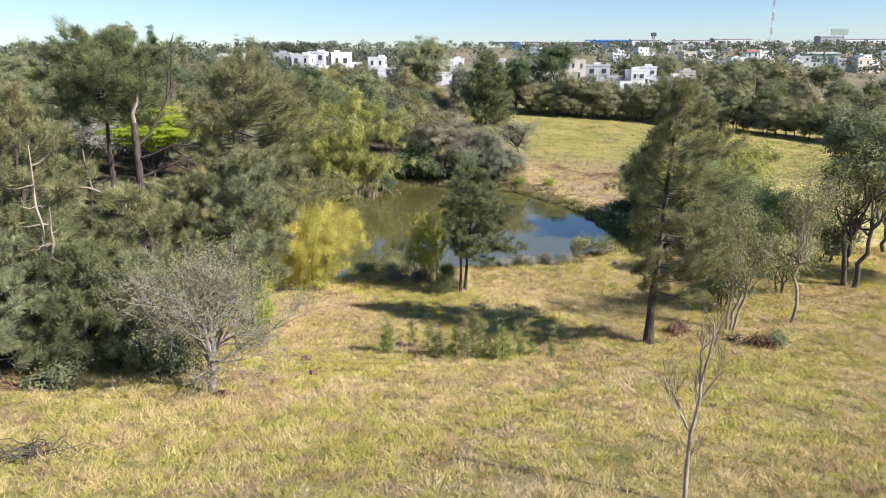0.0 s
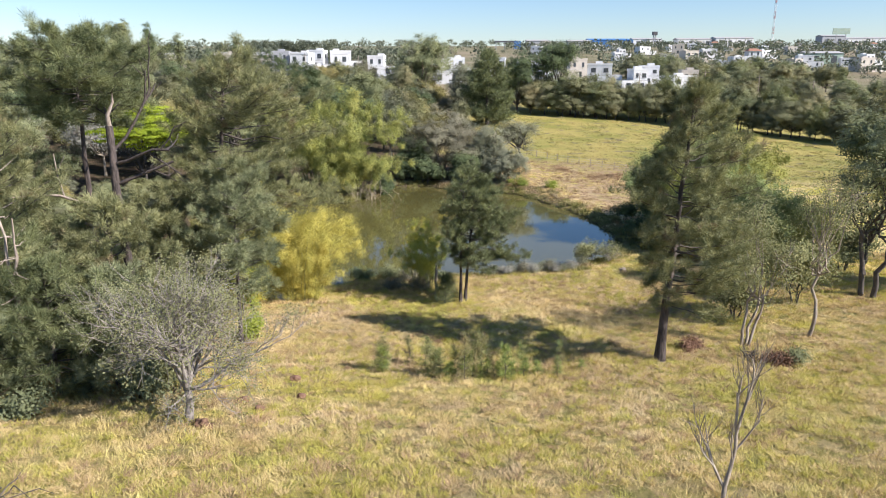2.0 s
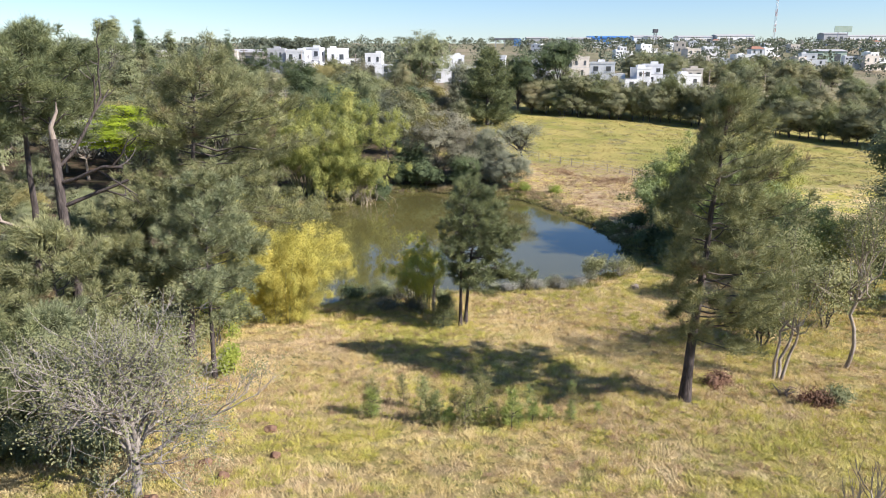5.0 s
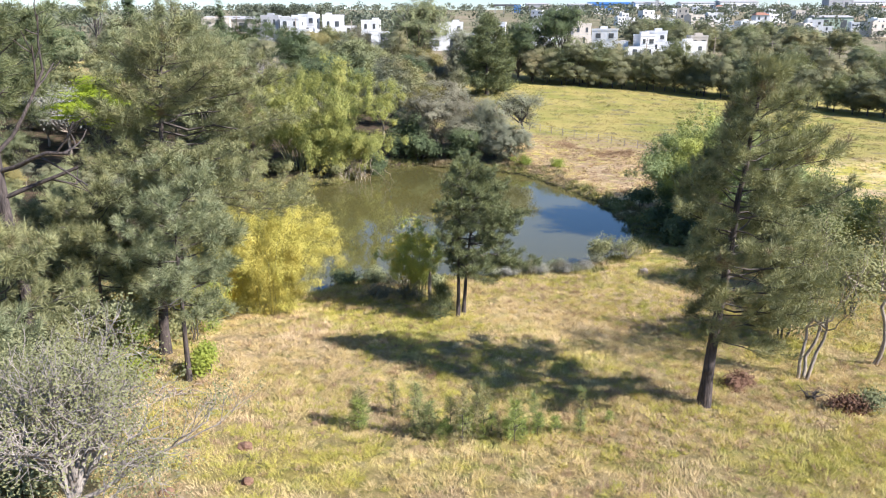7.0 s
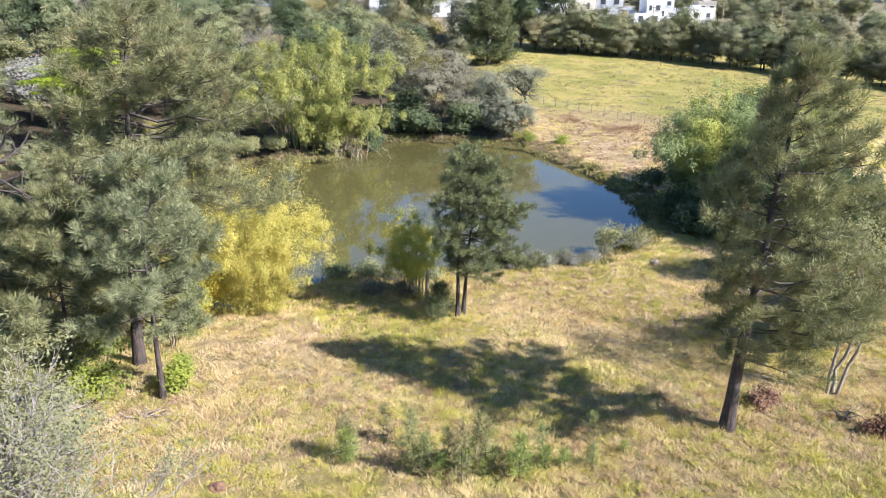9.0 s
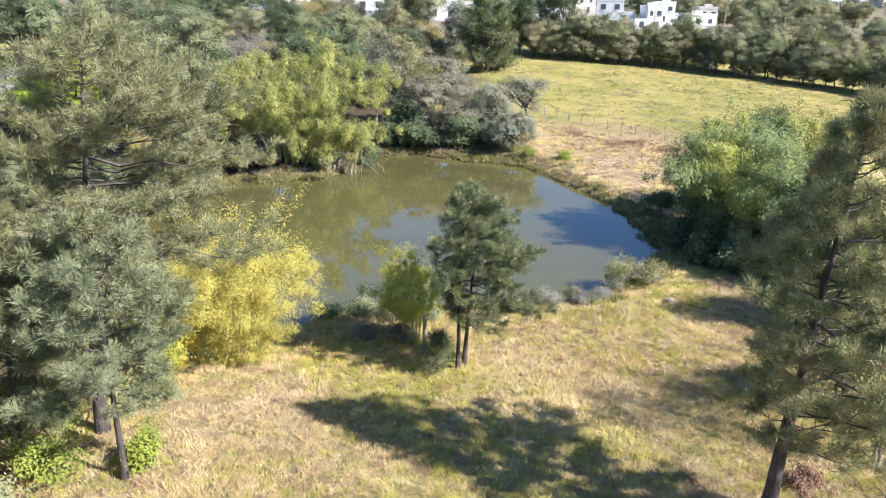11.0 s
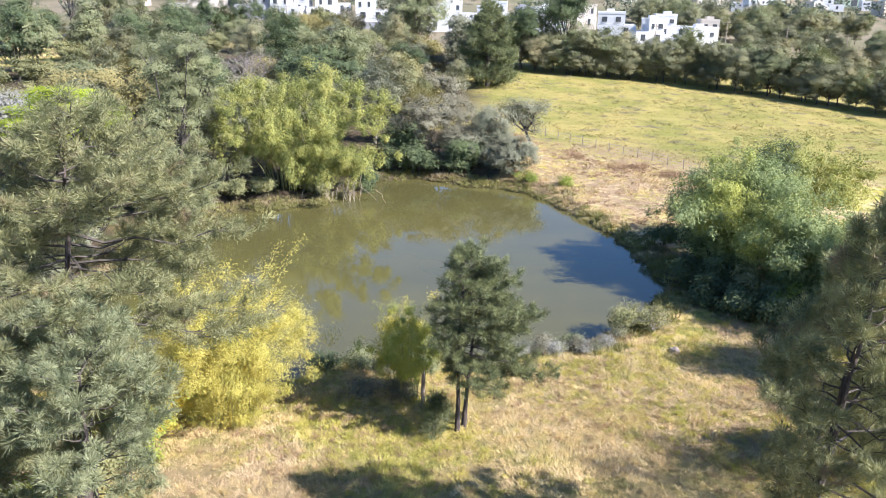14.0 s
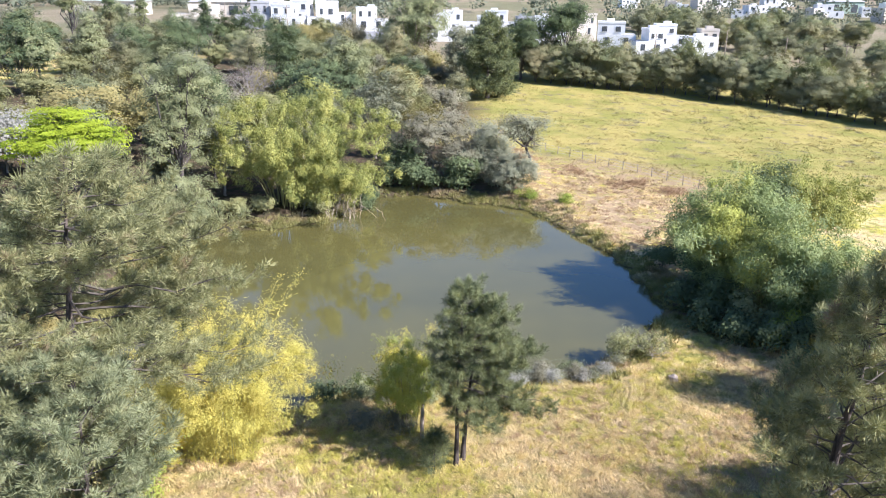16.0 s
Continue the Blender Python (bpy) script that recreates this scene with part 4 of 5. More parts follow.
bamboo_clump(at_ground(25.2, 78.6), 12.0, 4.4, 60, 24, "feathery green bamboo thicket on the pond's bank", SOFT_BAMBOO, 0.28, 16, 95, 0.7, (1.0, 1.1), False, low=0.3, spray_sigma=0.5, hang=0.8, foot=0.5, shortest=0.7)
bamboo_clump(at_ground(33.0, 84.5), 13.0, 4.6, 40, 25, "tall yellow-green bamboo behind a thicket", GREEN_BAMBOO, 0.3, 6, 130, 1.0, (1.2, 0.9), False, low=0.5, spray_sigma=0.55, hang=0.9, foot=0.4, shortest=0.7)
bamboo_clump(at_ground(28.2, 72.4), 10.4, 4.2, 44, 26, "low green bamboo beside a thicket", SOFT_BAMBOO, 0.28, 16, 95, 0.8, (1.0, 1.0), False, low=0.2, spray_sigma=0.48, hang=0.7, foot=0.5, shortest=0.6)
# added clump: its height is there to throw shade on bank and water
bamboo_clump(at_ground(31.5, 65.5), 8.0, 3.6, 34, 27, "green bamboo added to shade the meadow's corner", SOFT_BAMBOO, 0.28, 12, 90, 1.0, (1.0, 1.0), False, low=0.15, spray_sigma=0.42, hang=0.6, foot=0.4)
broad_tree(at_ground(30.2, 83.0), 11.0, 2.0, (2.6, 2.6, 4.4), 44, "dark green tree among yellow-green bamboo", DARK_LEAF, DARK_BARK, 10, 150, 70, 0.2, 0.4, 0.14)
broad_tree(at_ground(37.0, 62.5), 15.2, 2.5, (4.4, 4.2, 5.4), 59, "leafy green tree beside the meadow's corner", MID_LEAF, DARK_BARK, 12, 300, 40, 0.24, 0.36, 0.2)
# added mostly out of view, to block sun from the right bank
broad_tree(at_ground(43.5, 68.0), 14.5, 2.5, (4.6, 4.4, 5.4), 60, "tall leafy tree added behind the meadow for shade", MID_LEAF, DARK_BARK, 12, 300, 40, 0.24, 0.36, 0.2)
for i, (x, y, h, r, m, lab) in enumerate((
        # right bank: DARK_LEAF paints the shade that the bushes there would lie in
        (22.6, 79.0, 4.6, 2.4, DARK_LEAF, "shade-coloured bush leaning over the pond"), (21.4, 71.6, 2.4, 1.7, DARK_LEAF, "bush on the bank, shade painted into its leaves"), (22.6, 69.4, 2.6, 1.8, DARK_LEAF, "bush on the bank, shade painted into its leaves"), (21.0, 75.6, 2.6, 1.8, DARK_LEAF, "bush on the bank, shade painted into its leaves"), (24.4, 68.2, 3.0, 1.9, DARK_LEAF, "green bush on the bank, shade painted into its leaves"), (24.2, 71.5, 3.6, 1.9, OLIVE_LEAF, "yellow-green bush at the bank"),
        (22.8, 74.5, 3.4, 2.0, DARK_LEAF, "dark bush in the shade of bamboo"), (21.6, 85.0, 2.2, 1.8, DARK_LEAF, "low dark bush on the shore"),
        (26.0, 67.5, 3.0, 1.8, DARK_LEAF, "shade-coloured green bush at the meadow's corner"), (25.4, 68.4, 3.4, 1.3, FRESH_LEAF, "yellow-green bush at the foot of the bamboo"),
        (30.8, 71.0, 4.6, 2.4, MID_LEAF, "feathery green bush beside bamboo"), (30.0, 73.0, 4.4, 2.8, OLIVE_LEAF, "olive bush beside bamboo"),
        (5.4, 64.0, 0.8, 0.9, GREY_LEAF, "low grey bush on the shore"), (7.6, 64.6, 0.9, 1.0, DUSTY_LEAF, "low dry bush on the shore"), (9.6, 65.0, 0.8, 1.0, MID_LEAF, "low grey bush on the shore"),
        (-4.4, 61.4, 1.0, 1.2, MID_LEAF, "low green bush on the shore"), (-6.6, 61.2, 0.9, 1.2, DARK_LEAF, "low dark bush on the shore"), (-2.4, 60.8, 0.8, 1.1, DUSTY_LEAF, "low dry bush on the shore"),
        (-0.6, 60.9, 0.8, 1.0, MID_LEAF, "low green bush on the shore"), (-3.6, 57.4, 0.7, 1.1, DUSTY_LEAF, "low brown scrub under bamboo"), (-1.6, 57.4, 0.8, 1.2, DUSTY_LEAF, "low brown scrub under bamboo"),
        (20.5, 40.4, 0.8, 1.0, MID_LEAF, "dark green bush by a heap of brush"), (19.4, 40.1, 0.6, 0.9, DEAD_NEEDLE, "heap of dead brown brush"), (15.2, 42.8, 0.7, 0.8, DEAD_NEEDLE, "dry brown bush beside a pine"),
        (-22.5, 99.5, 2.4, 1.6, OLIVE_LEAF, "bush hanging over the water's edge"),
        (-19.5, 101.0, 2.2, 1.6, OLIVE_LEAF, "bush hanging over the water's edge"),
        (-13.5, 102.6, 2.4, 1.6, OLIVE_LEAF, "bush hanging over the water's edge"),
        (-25.5, 97.0, 2.6, 1.6, OLIVE_LEAF, "bush hanging over the water's edge"),
        (-8.6, 107.5, 2.2, 1.6, DARK_LEAF, "bush hanging over the water's edge"),
        (-8.4, 111.5, 3.0, 1.6, DARK_LEAF, "bush hanging over the water's edge"),
        (-6.0, 115.2, 3.0, 1.6, DARK_LEAF, "bush hanging over the water's edge"),
        (16.2, 107.5, 1.0, 1.2, FRESH_LEAF, "fresh green bush on the far shore"), (11.6, 109.3, 1.5, 1.5, FRESH_LEAF, "fresh green bush on the far shore"))):
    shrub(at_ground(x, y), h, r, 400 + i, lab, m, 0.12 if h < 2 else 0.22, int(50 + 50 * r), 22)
pine_tree(at_ground(0.31, 53.17), 2.0, 0.1, 0.9, 70, "small dark conifer beside a young pine", PINE_DARK, shoots=260, trunk_r=0.04, branches=40, length=0.3, width=0.022)
SEEDLINGS = [pine_tree(at_ground(x, y), h, 0.1, 0.34, 500 + i, lab, m, shoots=30, trunk_r=0.022, branches=15, pad_size=0.5, length=0.5, width=0.022, needles=30, group="pine seedlings", wind=(0.05, 0))
             for i, (x, y, h, m, lab) in enumerate(((1.2, 35.4, 2.5, SEEDLING, "young pine seedling with brown lower needles in the grass"), (-3.1, 36.8, 1.3, SEEDLING_GREEN, "fresh green pine seedling in the grass"),
                                                    (2.1, 36.3, 2.1, SEEDLING, "young pine seedling with brown lower needles in the grass"), (3.3, 35.7, 1.8, SEEDLING_GREEN, "fresh green pine seedling in the grass")))]
srng = random.Random(17)
for cx, cy, sx, n in ((0.9, 36.2, 0.75, 11), (3.2, 36.4, 0.7, 6), (5.7, 36.9, 0.6, 5), (-1.4, 39.2, 0.5, 2), (7.4, 38.2, 0.4, 2), (-3.4, 37.2, 0.4, 2)):
    for k in range(n):
        x, y = cx + srng.gauss(0, sx), cy + srng.gauss(0, 0.5)
        s = srng.uniform(0.4, 0.9)
        copy_thing(SEEDLINGS[srng.randrange(4)], pose(*at_ground(x, y), srng.gauss(0, 4), srng.gauss(0, 4), srng.uniform(0, 360)) @ Matrix.Diagonal((s * 1.1, s * 1.1, s * srng.uniform(0.8, 1.15), 1)))


bare_tree(at_ground(13.6, 66.9), 0.4, 0.06, 81, "half-bare olive bush standing in the shallows", 3, TWIG, OLIVE_LEAF, 0.13, 0.7, 20, "bush", limbs=9, limb_len=0.9, spread=1.0, split=(2, 4), rise=(0.2, 1.2))
bare_tree(at_ground(15.6, 66.6), 0.3, 0.05, 82, "grey leafless bush at the pond's corner", 3, TWIG, OLIVE_LEAF, 0.12, 0.25, 14, "bush", limbs=8, limb_len=0.8, spread=1.0, split=(2, 4), rise=(0.2, 1.2))
brng = random.Random(14)
for k in range(13):                                       # grey cushions along the near shore
    x = 4.6 + k * 0.68 + brng.uniform(-0.3, 0.3)
    shrub(at_ground(x, float(np.interp(x, (4, 7, 10.8, 14), (63.2, 63.9, 64.7, 66.8))) - brng.uniform(0.2, 1.3)), brng.uniform(0.5, 0.95), brng.uniform(0.5, 0.85), 460 + k, "low grey cushion of dry growth on the shore", (GREY_LEAF, DUSTY_LEAF, WHITISH_LEAF)[k % 3], 0.09, 46, 24, "shore cushions")


def weathered_post(place):
    ob = thing("wooden_post", place, "weathered grey wooden post beside bamboo", "post")
    rng = np.random.default_rng(9)
    p = curve_path(np.array([0, 0, -0.3]), np.array([0.05, 0.02, 2.4]), 0, 7, rng, 0.02)
    v, f = tube(p, np.array([0.13, 0.12, 0.12, 0.115, 0.115, 0.11, 0.06]), 9)
    part("shaft", np_mesh("shaft", [(v, f)], True), DEAD_WOOD, ob)


weathered_post(at_ground(-0.41, 55.71))


def rock(place, r, seed, label, mat):
    bm = bmesh.new()
    bmesh.ops.create_icosphere(bm, subdivisions=3, radius=r)
    for v in bm.verts:
        n = noise.noise(v.co * (1.6 / r) + Vector((seed, 0, 0)))
        v.co *= 1 + 0.35 * n
        v.co.z *= 0.7
    me = bpy.data.meshes.new("rock")
    bm.to_mesh(me)
    bm.free()
    me.materials.append(mat)
    ob = new("rock", me)
    ob.matrix_world = pose(place[0], place[1], place[2] + r * 0.3)
    tagged(ob, label, "rock")


rock(at_ground(16.2, 63.6), 0.34, 3, "pale weathered stone near the pond's corner", rough("pale stone", (0.42, 0.34, 0.27), (0.28, 0.22, 0.17), 3, 0.9, 0.03))
rock(at_ground(-16.2, 27.4), 0.35, 5, "grey stone in the grass", rough("grey stone", (0.3, 0.28, 0.25), (0.18, 0.17, 0.15), 3, 0.9, 0.03))
EARTH = rough("reddish earth", (0.26, 0.15, 0.09), (0.15, 0.08, 0.05), 4, 0.95, 0.05)
for i, (x, y, r) in enumerate(((-9.2, 26.6, 0.28), (-8.9, 26.4, 0.2), (-8.6, 30.2, 0.25), (-7.6, 29.0, 0.22), (-6.3, 31.4, 0.2), (-7.2, 34.4, 0.28))):
    rock(at_ground(x, y), r, 20 + i, "small mound of reddish earth in the grass", EARTH)


def brush_heap(place, seed, n, L, label, mat, flat=0.25):
    rng = np.random.default_rng(seed)
    ob = thing("brush_heap", place, label, "dead branches")
    for i in range(n):
        a = rng.uniform(0, 6.28)
        d = np.array([math.cos(a), math.sin(a), rng.uniform(-0.05, flat)])
        p0 = rng.normal(size=3) * np.array([0.5, 0.5, 0.02]) * L * 0.4 + np.array([0, 0, 0.06])
        l = L * rng.uniform(0.5, 1.1)
        part("branch", np_mesh("branch", [tube(curve_path(p0, p0 + d * l, 0.12, 5, rng, 0.08 * l), np.linspace(0.035, 0.008, 5), 4)]), mat, ob)


brush_heap(at_ground(-13.0, 19.4), 5, 26, 1.8, "fallen dry branches lying in the grass", DARK_BARK)
brush_heap(at_ground(-12.0, 40.0), 6, 22, 1.6, "dead branches at the foot of the pines", DEAD_WOOD)
brush_heap(at_ground(-17.5, 26.6), 7, 24, 1.5, "dead pine branches at the grove's edge", DEAD_NEEDLE, 0.5)
brush_heap(at_ground(18.3, 41.5), 8, 16, 0.9, "heap of dead twigs in the grass", DARK_BARK, 0.6)


def dead_canes():
    rng = np.random.default_rng(77)
    ob = thing("dead_cane_heap", (-10.6, 104.0, 0.4), "bleached fallen bamboo canes hanging into the water", "dead bamboo")
    for i in range(60):
        a = rng.uniform(-2.6, 0.3)
        L = rng.uniform(0.8, 2.8)
        p0 = np.array([rng.normal() * 1.8 - 1, rng.normal() * 0.7, rng.uniform(0.4, 2.4)])
        p1 = np.array([p0[0] + math.cos(a) * L * 0.7, p0[1] + math.sin(a) * L * 0.6 - 0.3, -0.5])
        part("cane", np_mesh("cane", [tube(curve_path(p0, p1, 0.2, 5, rng, 0.08), np.linspace(0.03, 0.015, 5), 4)]), DEAD_CANE, ob)


dead_canes()

# -- thicket beyond the pond
broad_tree(at_ground(0.0, 118.5), 8.6, 1.6, (6.5, 4.6, 4.6), 61, "greyish brown thicket tree over the water", DUSTY_LEAF, GREY_BARK, 14, 330, 70, 0.22, 0.4, 0.15, stems=3)
broad_tree(at_ground(6.4, 117.0), 8.4, 1.6, (5.0, 4.2, 4.6), 66, "grey-green thicket tree over the water", GREY_LEAF, GREY_BARK, 12, 300, 70, 0.22, 0.4, 0.15, stems=3)
broad_tree(at_ground(-4.4, 117.5), 7.0, 1.2, (3.6, 3.4, 4.0), 67, "dark bush in the shade of bamboo", DARK_LEAF, DARK_BARK, 10, 320, 24, 0.3, 0.5, 0.12, stems=2)
broad_tree(at_ground(10.0, 112.6), 5.6, 1.0, (3.6, 3.0, 3.2), 62, "grey-green shrub leaning over the pond", GREY_LEAF, GREY_BARK, 10, 190, 70, 0.22, 0.34, 0.1, stems=3)
broad_tree(at_ground(3.0, 114.0), 4.2, 0.8, (3.6, 1.8, 2.3), 68, "dark bush overhanging the water", DARK_LEAF, DARK_BARK, 9, 260, 24, 0.28, 0.4, 0.1, stems=2)
broad_tree(at_ground(-2.6, 114.6), 4.0, 0.8, (3.0, 1.8, 2.2), 69, "dark bush overhanging the water", DARK_LEAF, DARK_BARK, 9, 240, 24, 0.28, 0.4, 0.1, stems=2)
broad_tree(at_ground(13.8, 120.6), 8.2, 3.6, (5.0, 3.4, 2.6), 63, "leaning half-bare tree on the far bank", GREY_LEAF, DARK_BARK, 11, 240, 34, 0.2, 0.45, 0.24, (-2.4, 0.2))
bare_tree(at_ground(6.0, 132.0), 1.4, 0.14, 71, "pale leafless tree behind the thicket", 3, TWIG, limbs=8, limb_len=2.4, spread=1.0, split=(3, 4))
bare_tree(at_ground(11.0, 138.0), 1.2, 0.14, 72, "pale leafless tree behind the thicket", 3, TWIG, limbs=8, limb_len=2.2, spread=1.0, split=(3, 4))
broad_tree(at_ground(-8.0, 156.0), 9.0, 1.5, (7.0, 6.0, 4.6), 73, "dark green rounded tree", MID_LEAF, DARK_BARK, 14, 420, 24, 0.42, 0.75, 0.3)
broad_tree(at_ground(1.0, 152.0), 6.4, 1.2, (4.5, 4.5, 3.4), 74, "brownish half-bare tree behind the thicket", DUSTY_LEAF, GREY_BARK, 10, 260, 22, 0.36, 0.65, 0.2)
broad_tree(at_ground(-21.0, 150.0), 11.5, 2.0, (9.5, 8.0, 5.6), 75, "wide dark domed tree behind the bamboo", DARK_LEAF, DARK_BARK, 18, 380, 60, 0.36, 0.55, 0.4)
bare_tree(at_ground(-33.0, 150.0), 3.0, 0.24, 76, "big leafless pinkish-grey tree", 4, TWIG, limbs=8, limb_len=3.6, spread=1.0, split=(3, 4))
broad_tree(at_ground(-6, 214), 19.5, 4.0, (10.5, 8, 9.5), 64, "big dull green eucalyptus-like tree", MID_LEAF, GREY_BARK, 18, 420, 60, 0.42, 0.6, 0.5, droop=0.8)
pine_tree(at_ground(11.0, 180), 17.2, 0.8, 6.4, 65, "dense dark green conifer at the corner of the pasture", PINE_DARK, shoots=2600, trunk_r=0.4, shape=0.7, needles=20, length=0.26, width=0.11, branches=120, pad_size=2.2, lift=30)
broad_tree(at_ground(6.0, 196), 12.8, 1.2, (4.6, 4.6, 6.2), 77, "blue-green tree beside a taller one", GREY_LEAF, DARK_BARK, 12, 380, 24, 0.46, 0.75, 0.3)
broad_tree(at_ground(32.0, 205), 19.0, 4.0, (8.6, 7.0, 7.4), 78, "tall dark tree behind the hedge", DARK_LEAF, DARK_BARK, 16, 420, 50, 0.36, 0.6, 0.4)
broad_tree(at_ground(20.5, 203), 16.0, 2.0, (5.4, 5.0, 7.4), 79, "dark tree behind the hedge", DARK_LEAF, DARK_BARK, 14, 320, 50, 0.34, 0.55, 0.35)

# -- woods on the slope beyond the grove
broad_tree(at_ground(-38.6, 96.0), 11.6, 3.0, (7.0, 6.0, 3.0), 90, "flat-topped lime green tree in the woods", LIME, DARK_BARK, 26, 520, 60, 0.22, 0.5, 0.2, flat=0.16)
broad_tree(at_ground(-28.0, 100.0), 17.0, 5.0, (5.6, 5.4, 6.4), 91, "big dull green tree beside the bamboo", MID_LEAF, DARK_BARK, 16, 420, 110, 0.18, 0.4, 0.35)
broad_tree(at_ground(-25.5, 92.5), 8.5, 1.5, (4.0, 3.6, 4.2), 92, "olive green tree on the pond's bank", MID_LEAF, DARK_BARK, 12, 260, 110, 0.16, 0.36, 0.2)
broad_tree(at_ground(-48.0, 120.0), 10.5, 3.0, (6.0, 5.5, 4.4), 93, "ochre-leaved tree on the slope", OCHRE_LEAF, DARK_BARK, 14, 460, 26, 0.36, 0.65, 0.25)
broad_tree(at_ground(-49.0, 107.0), 9.5, 3.0, (5.0, 4.6, 3.4), 94, "whitish half-bare tree on the slope", WHITISH_LEAF, GREY_BARK, 12, 360, 24, 0.28, 0.6, 0.2)
broad_tree(at_ground(-38.5, 118.0), 10.0, 3.0, (5.0, 5.0, 4.0), 95, "ochre-brown tree on the slope", OCHRE_LEAF, DARK_BARK, 12, 380, 24, 0.34, 0.6, 0.25)

# -- mixed woods: a few kinds of tree, planted over the slope
WOOD = []
for i, (h, r, mat, lab, kindbark) in enumerate((
        (9.5, 4.2, MID_LEAF, "green woodland tree on the slope", DARK_BARK), (8.5, 4.0, GREY_LEAF, "grey-green woodland tree on the slope", GREY_BARK),
        (10.5, 4.5, DARK_LEAF, "dark woodland tree on the slope", DARK_BARK), (8.0, 3.8, OLIVE_LEAF, "olive woodland tree on the slope", DARK_BARK),
        (7.5, 3.8, DUSTY_LEAF, "dry brownish woodland tree on the slope", GREY_BARK), (9.0, 4.2, HEDGE_LEAF, "dull green woodland tree on the slope", DARK_BARK), (8.5, 4.0, OCHRE_LEAF, "ochre woodland tree on the slope", DARK_BARK), (8.0, 4.2, WHITISH_LEAF, "pale half-bare woodland tree on the slope", GREY_BARK))):
    WOOD.append(broad_tree(at_ground(-58 - i * 5, 100 + i * 11), h, 2.0, (r, r, h * 0.4), 110 + i, lab, mat, kindbark, 14, 150, 64, 0.25, 0.42, 0.18, group="woodland trees", twigs=False))


def plant_woods():
    rng = random.Random(8)
    spots = [(-58 - i * 5, 100 + i * 11) for i in range(8)]
    fixed = [(-40.5, 97, 8), (-28, 100, 5), (-25.5, 92.5, 4), (-48, 120, 5), (-49, 107, 5), (-38.5, 118, 5), (-21, 150, 8), (-33, 150, 6), (-8, 156, 6), (-6, 214, 9), (-16.5, 105.5, 9), (1, 152, 4), (6, 132, 6), (11, 138, 6)]
    tries = 0
    while len(spots) < 165 and tries < 9000:
        tries += 1
        y = rng.uniform(56, 232)
        x = rng.uniform(-0.64 * y - 14, 4 if y > 124 else -21)
        if x > -8 and (y < 124 or y > 150 + 60 * (x < -2)):
            continue
        gap = 5.6 if y < 130 else 7.2
        if float(shore_distance(np.array([x]), np.array([y]))[0]) < 3.2 or any((x - a) ** 2 + (y - b) ** 2 < gap * gap for a, b in spots):
            continue
        if any((x - a) ** 2 + (y - b) ** 2 < r * r for a, b, r in fixed):
            continue
        spots.append((x, y))
        s = rng.uniform(0.75, 1.2) * (1.0 if y < 150 else 1.15) * (0.7 if y < 90 else 1)
        if y < 97 and abs(x + 41 * (y - 10) / 87) < 11:      # low growth in front of the lime green tree
            s *= 0.5
        copy_thing(WOOD[rng.choice((0, 1, 2, 3, 4, 5, 6, 1, 3, 0, 5))], pose(*at_ground(x, y), 0, 0, rng.uniform(0, 360)) @ Matrix.Diagonal((s, s, s * rng.uniform(0.85, 1.2), 1)))


plant_woods()
for k, x, y, s, turn in ((4, -2.5, 171, 0.9, 40), (5, 3.2, 163, 0.8, 200), (1, -5, 186, 1.1, 90), (5, 4.2, 177, 0.7, 300), (4, 1.5, 188, 0.9, 150), (3, -9.5, 176, 1.0, 10)):
    copy_thing(WOOD[k], pose(*at_ground(x, y), 0, 0, turn) @ Matrix.Scale(s, 4))
urng = random.Random(31)
under = []
while len(under) < 46:                                    # undergrowth between the grove and the lime green tree
    y = urng.uniform(56, 94)
    x = -41 * (y - 10) / 87 + urng.uniform(-15, 13)
    if float(shore_distance(np.array([x]), np.array([y]))[0]) < 2.0 or any((x - a) ** 2 + (y - b) ** 2 < 10 for a, b in under):
        continue
    under.append((x, y))
    s = urng.uniform(0.3, 0.5)
    copy_thing(WOOD[urng.choice((0, 1, 3, 5, 6))], pose(*at_ground(x, y), 0, 0, urng.uniform(0, 360)) @ Matrix.Scale(s, 4))
for i, (x, y, h, r) in enumerate(((-68, 170, 15, 4.5), (-62, 176, 13, 4.5), (-75, 162, 15, 5), (-80, 172, 13, 5), (-81, 190, 23, 3.6), (-77, 200, 21, 1.6), (-70, 202, 19.5, 1.5), (-54.5, 202, 18.5, 1.4), (-108, 200, 14, 6), (-96, 196, 13, 5), (-116, 204, 13, 6))):
    broad_tree(at_ground(x, y), h, h * 0.4, (r, r, h * (0.22 if i == 4 else 0.36)), 130 + i, "tall slender tree standing out of the woods" if r < 2 else "tall dark tree standing out of the woods", DARK_LEAF if i % 2 else MID_LEAF,
               DARK_BARK, 9, 90 if r < 2 else 190, 36, 0.38, 0.4 if r < 2 else 0.5, 0.22, twigs=False)

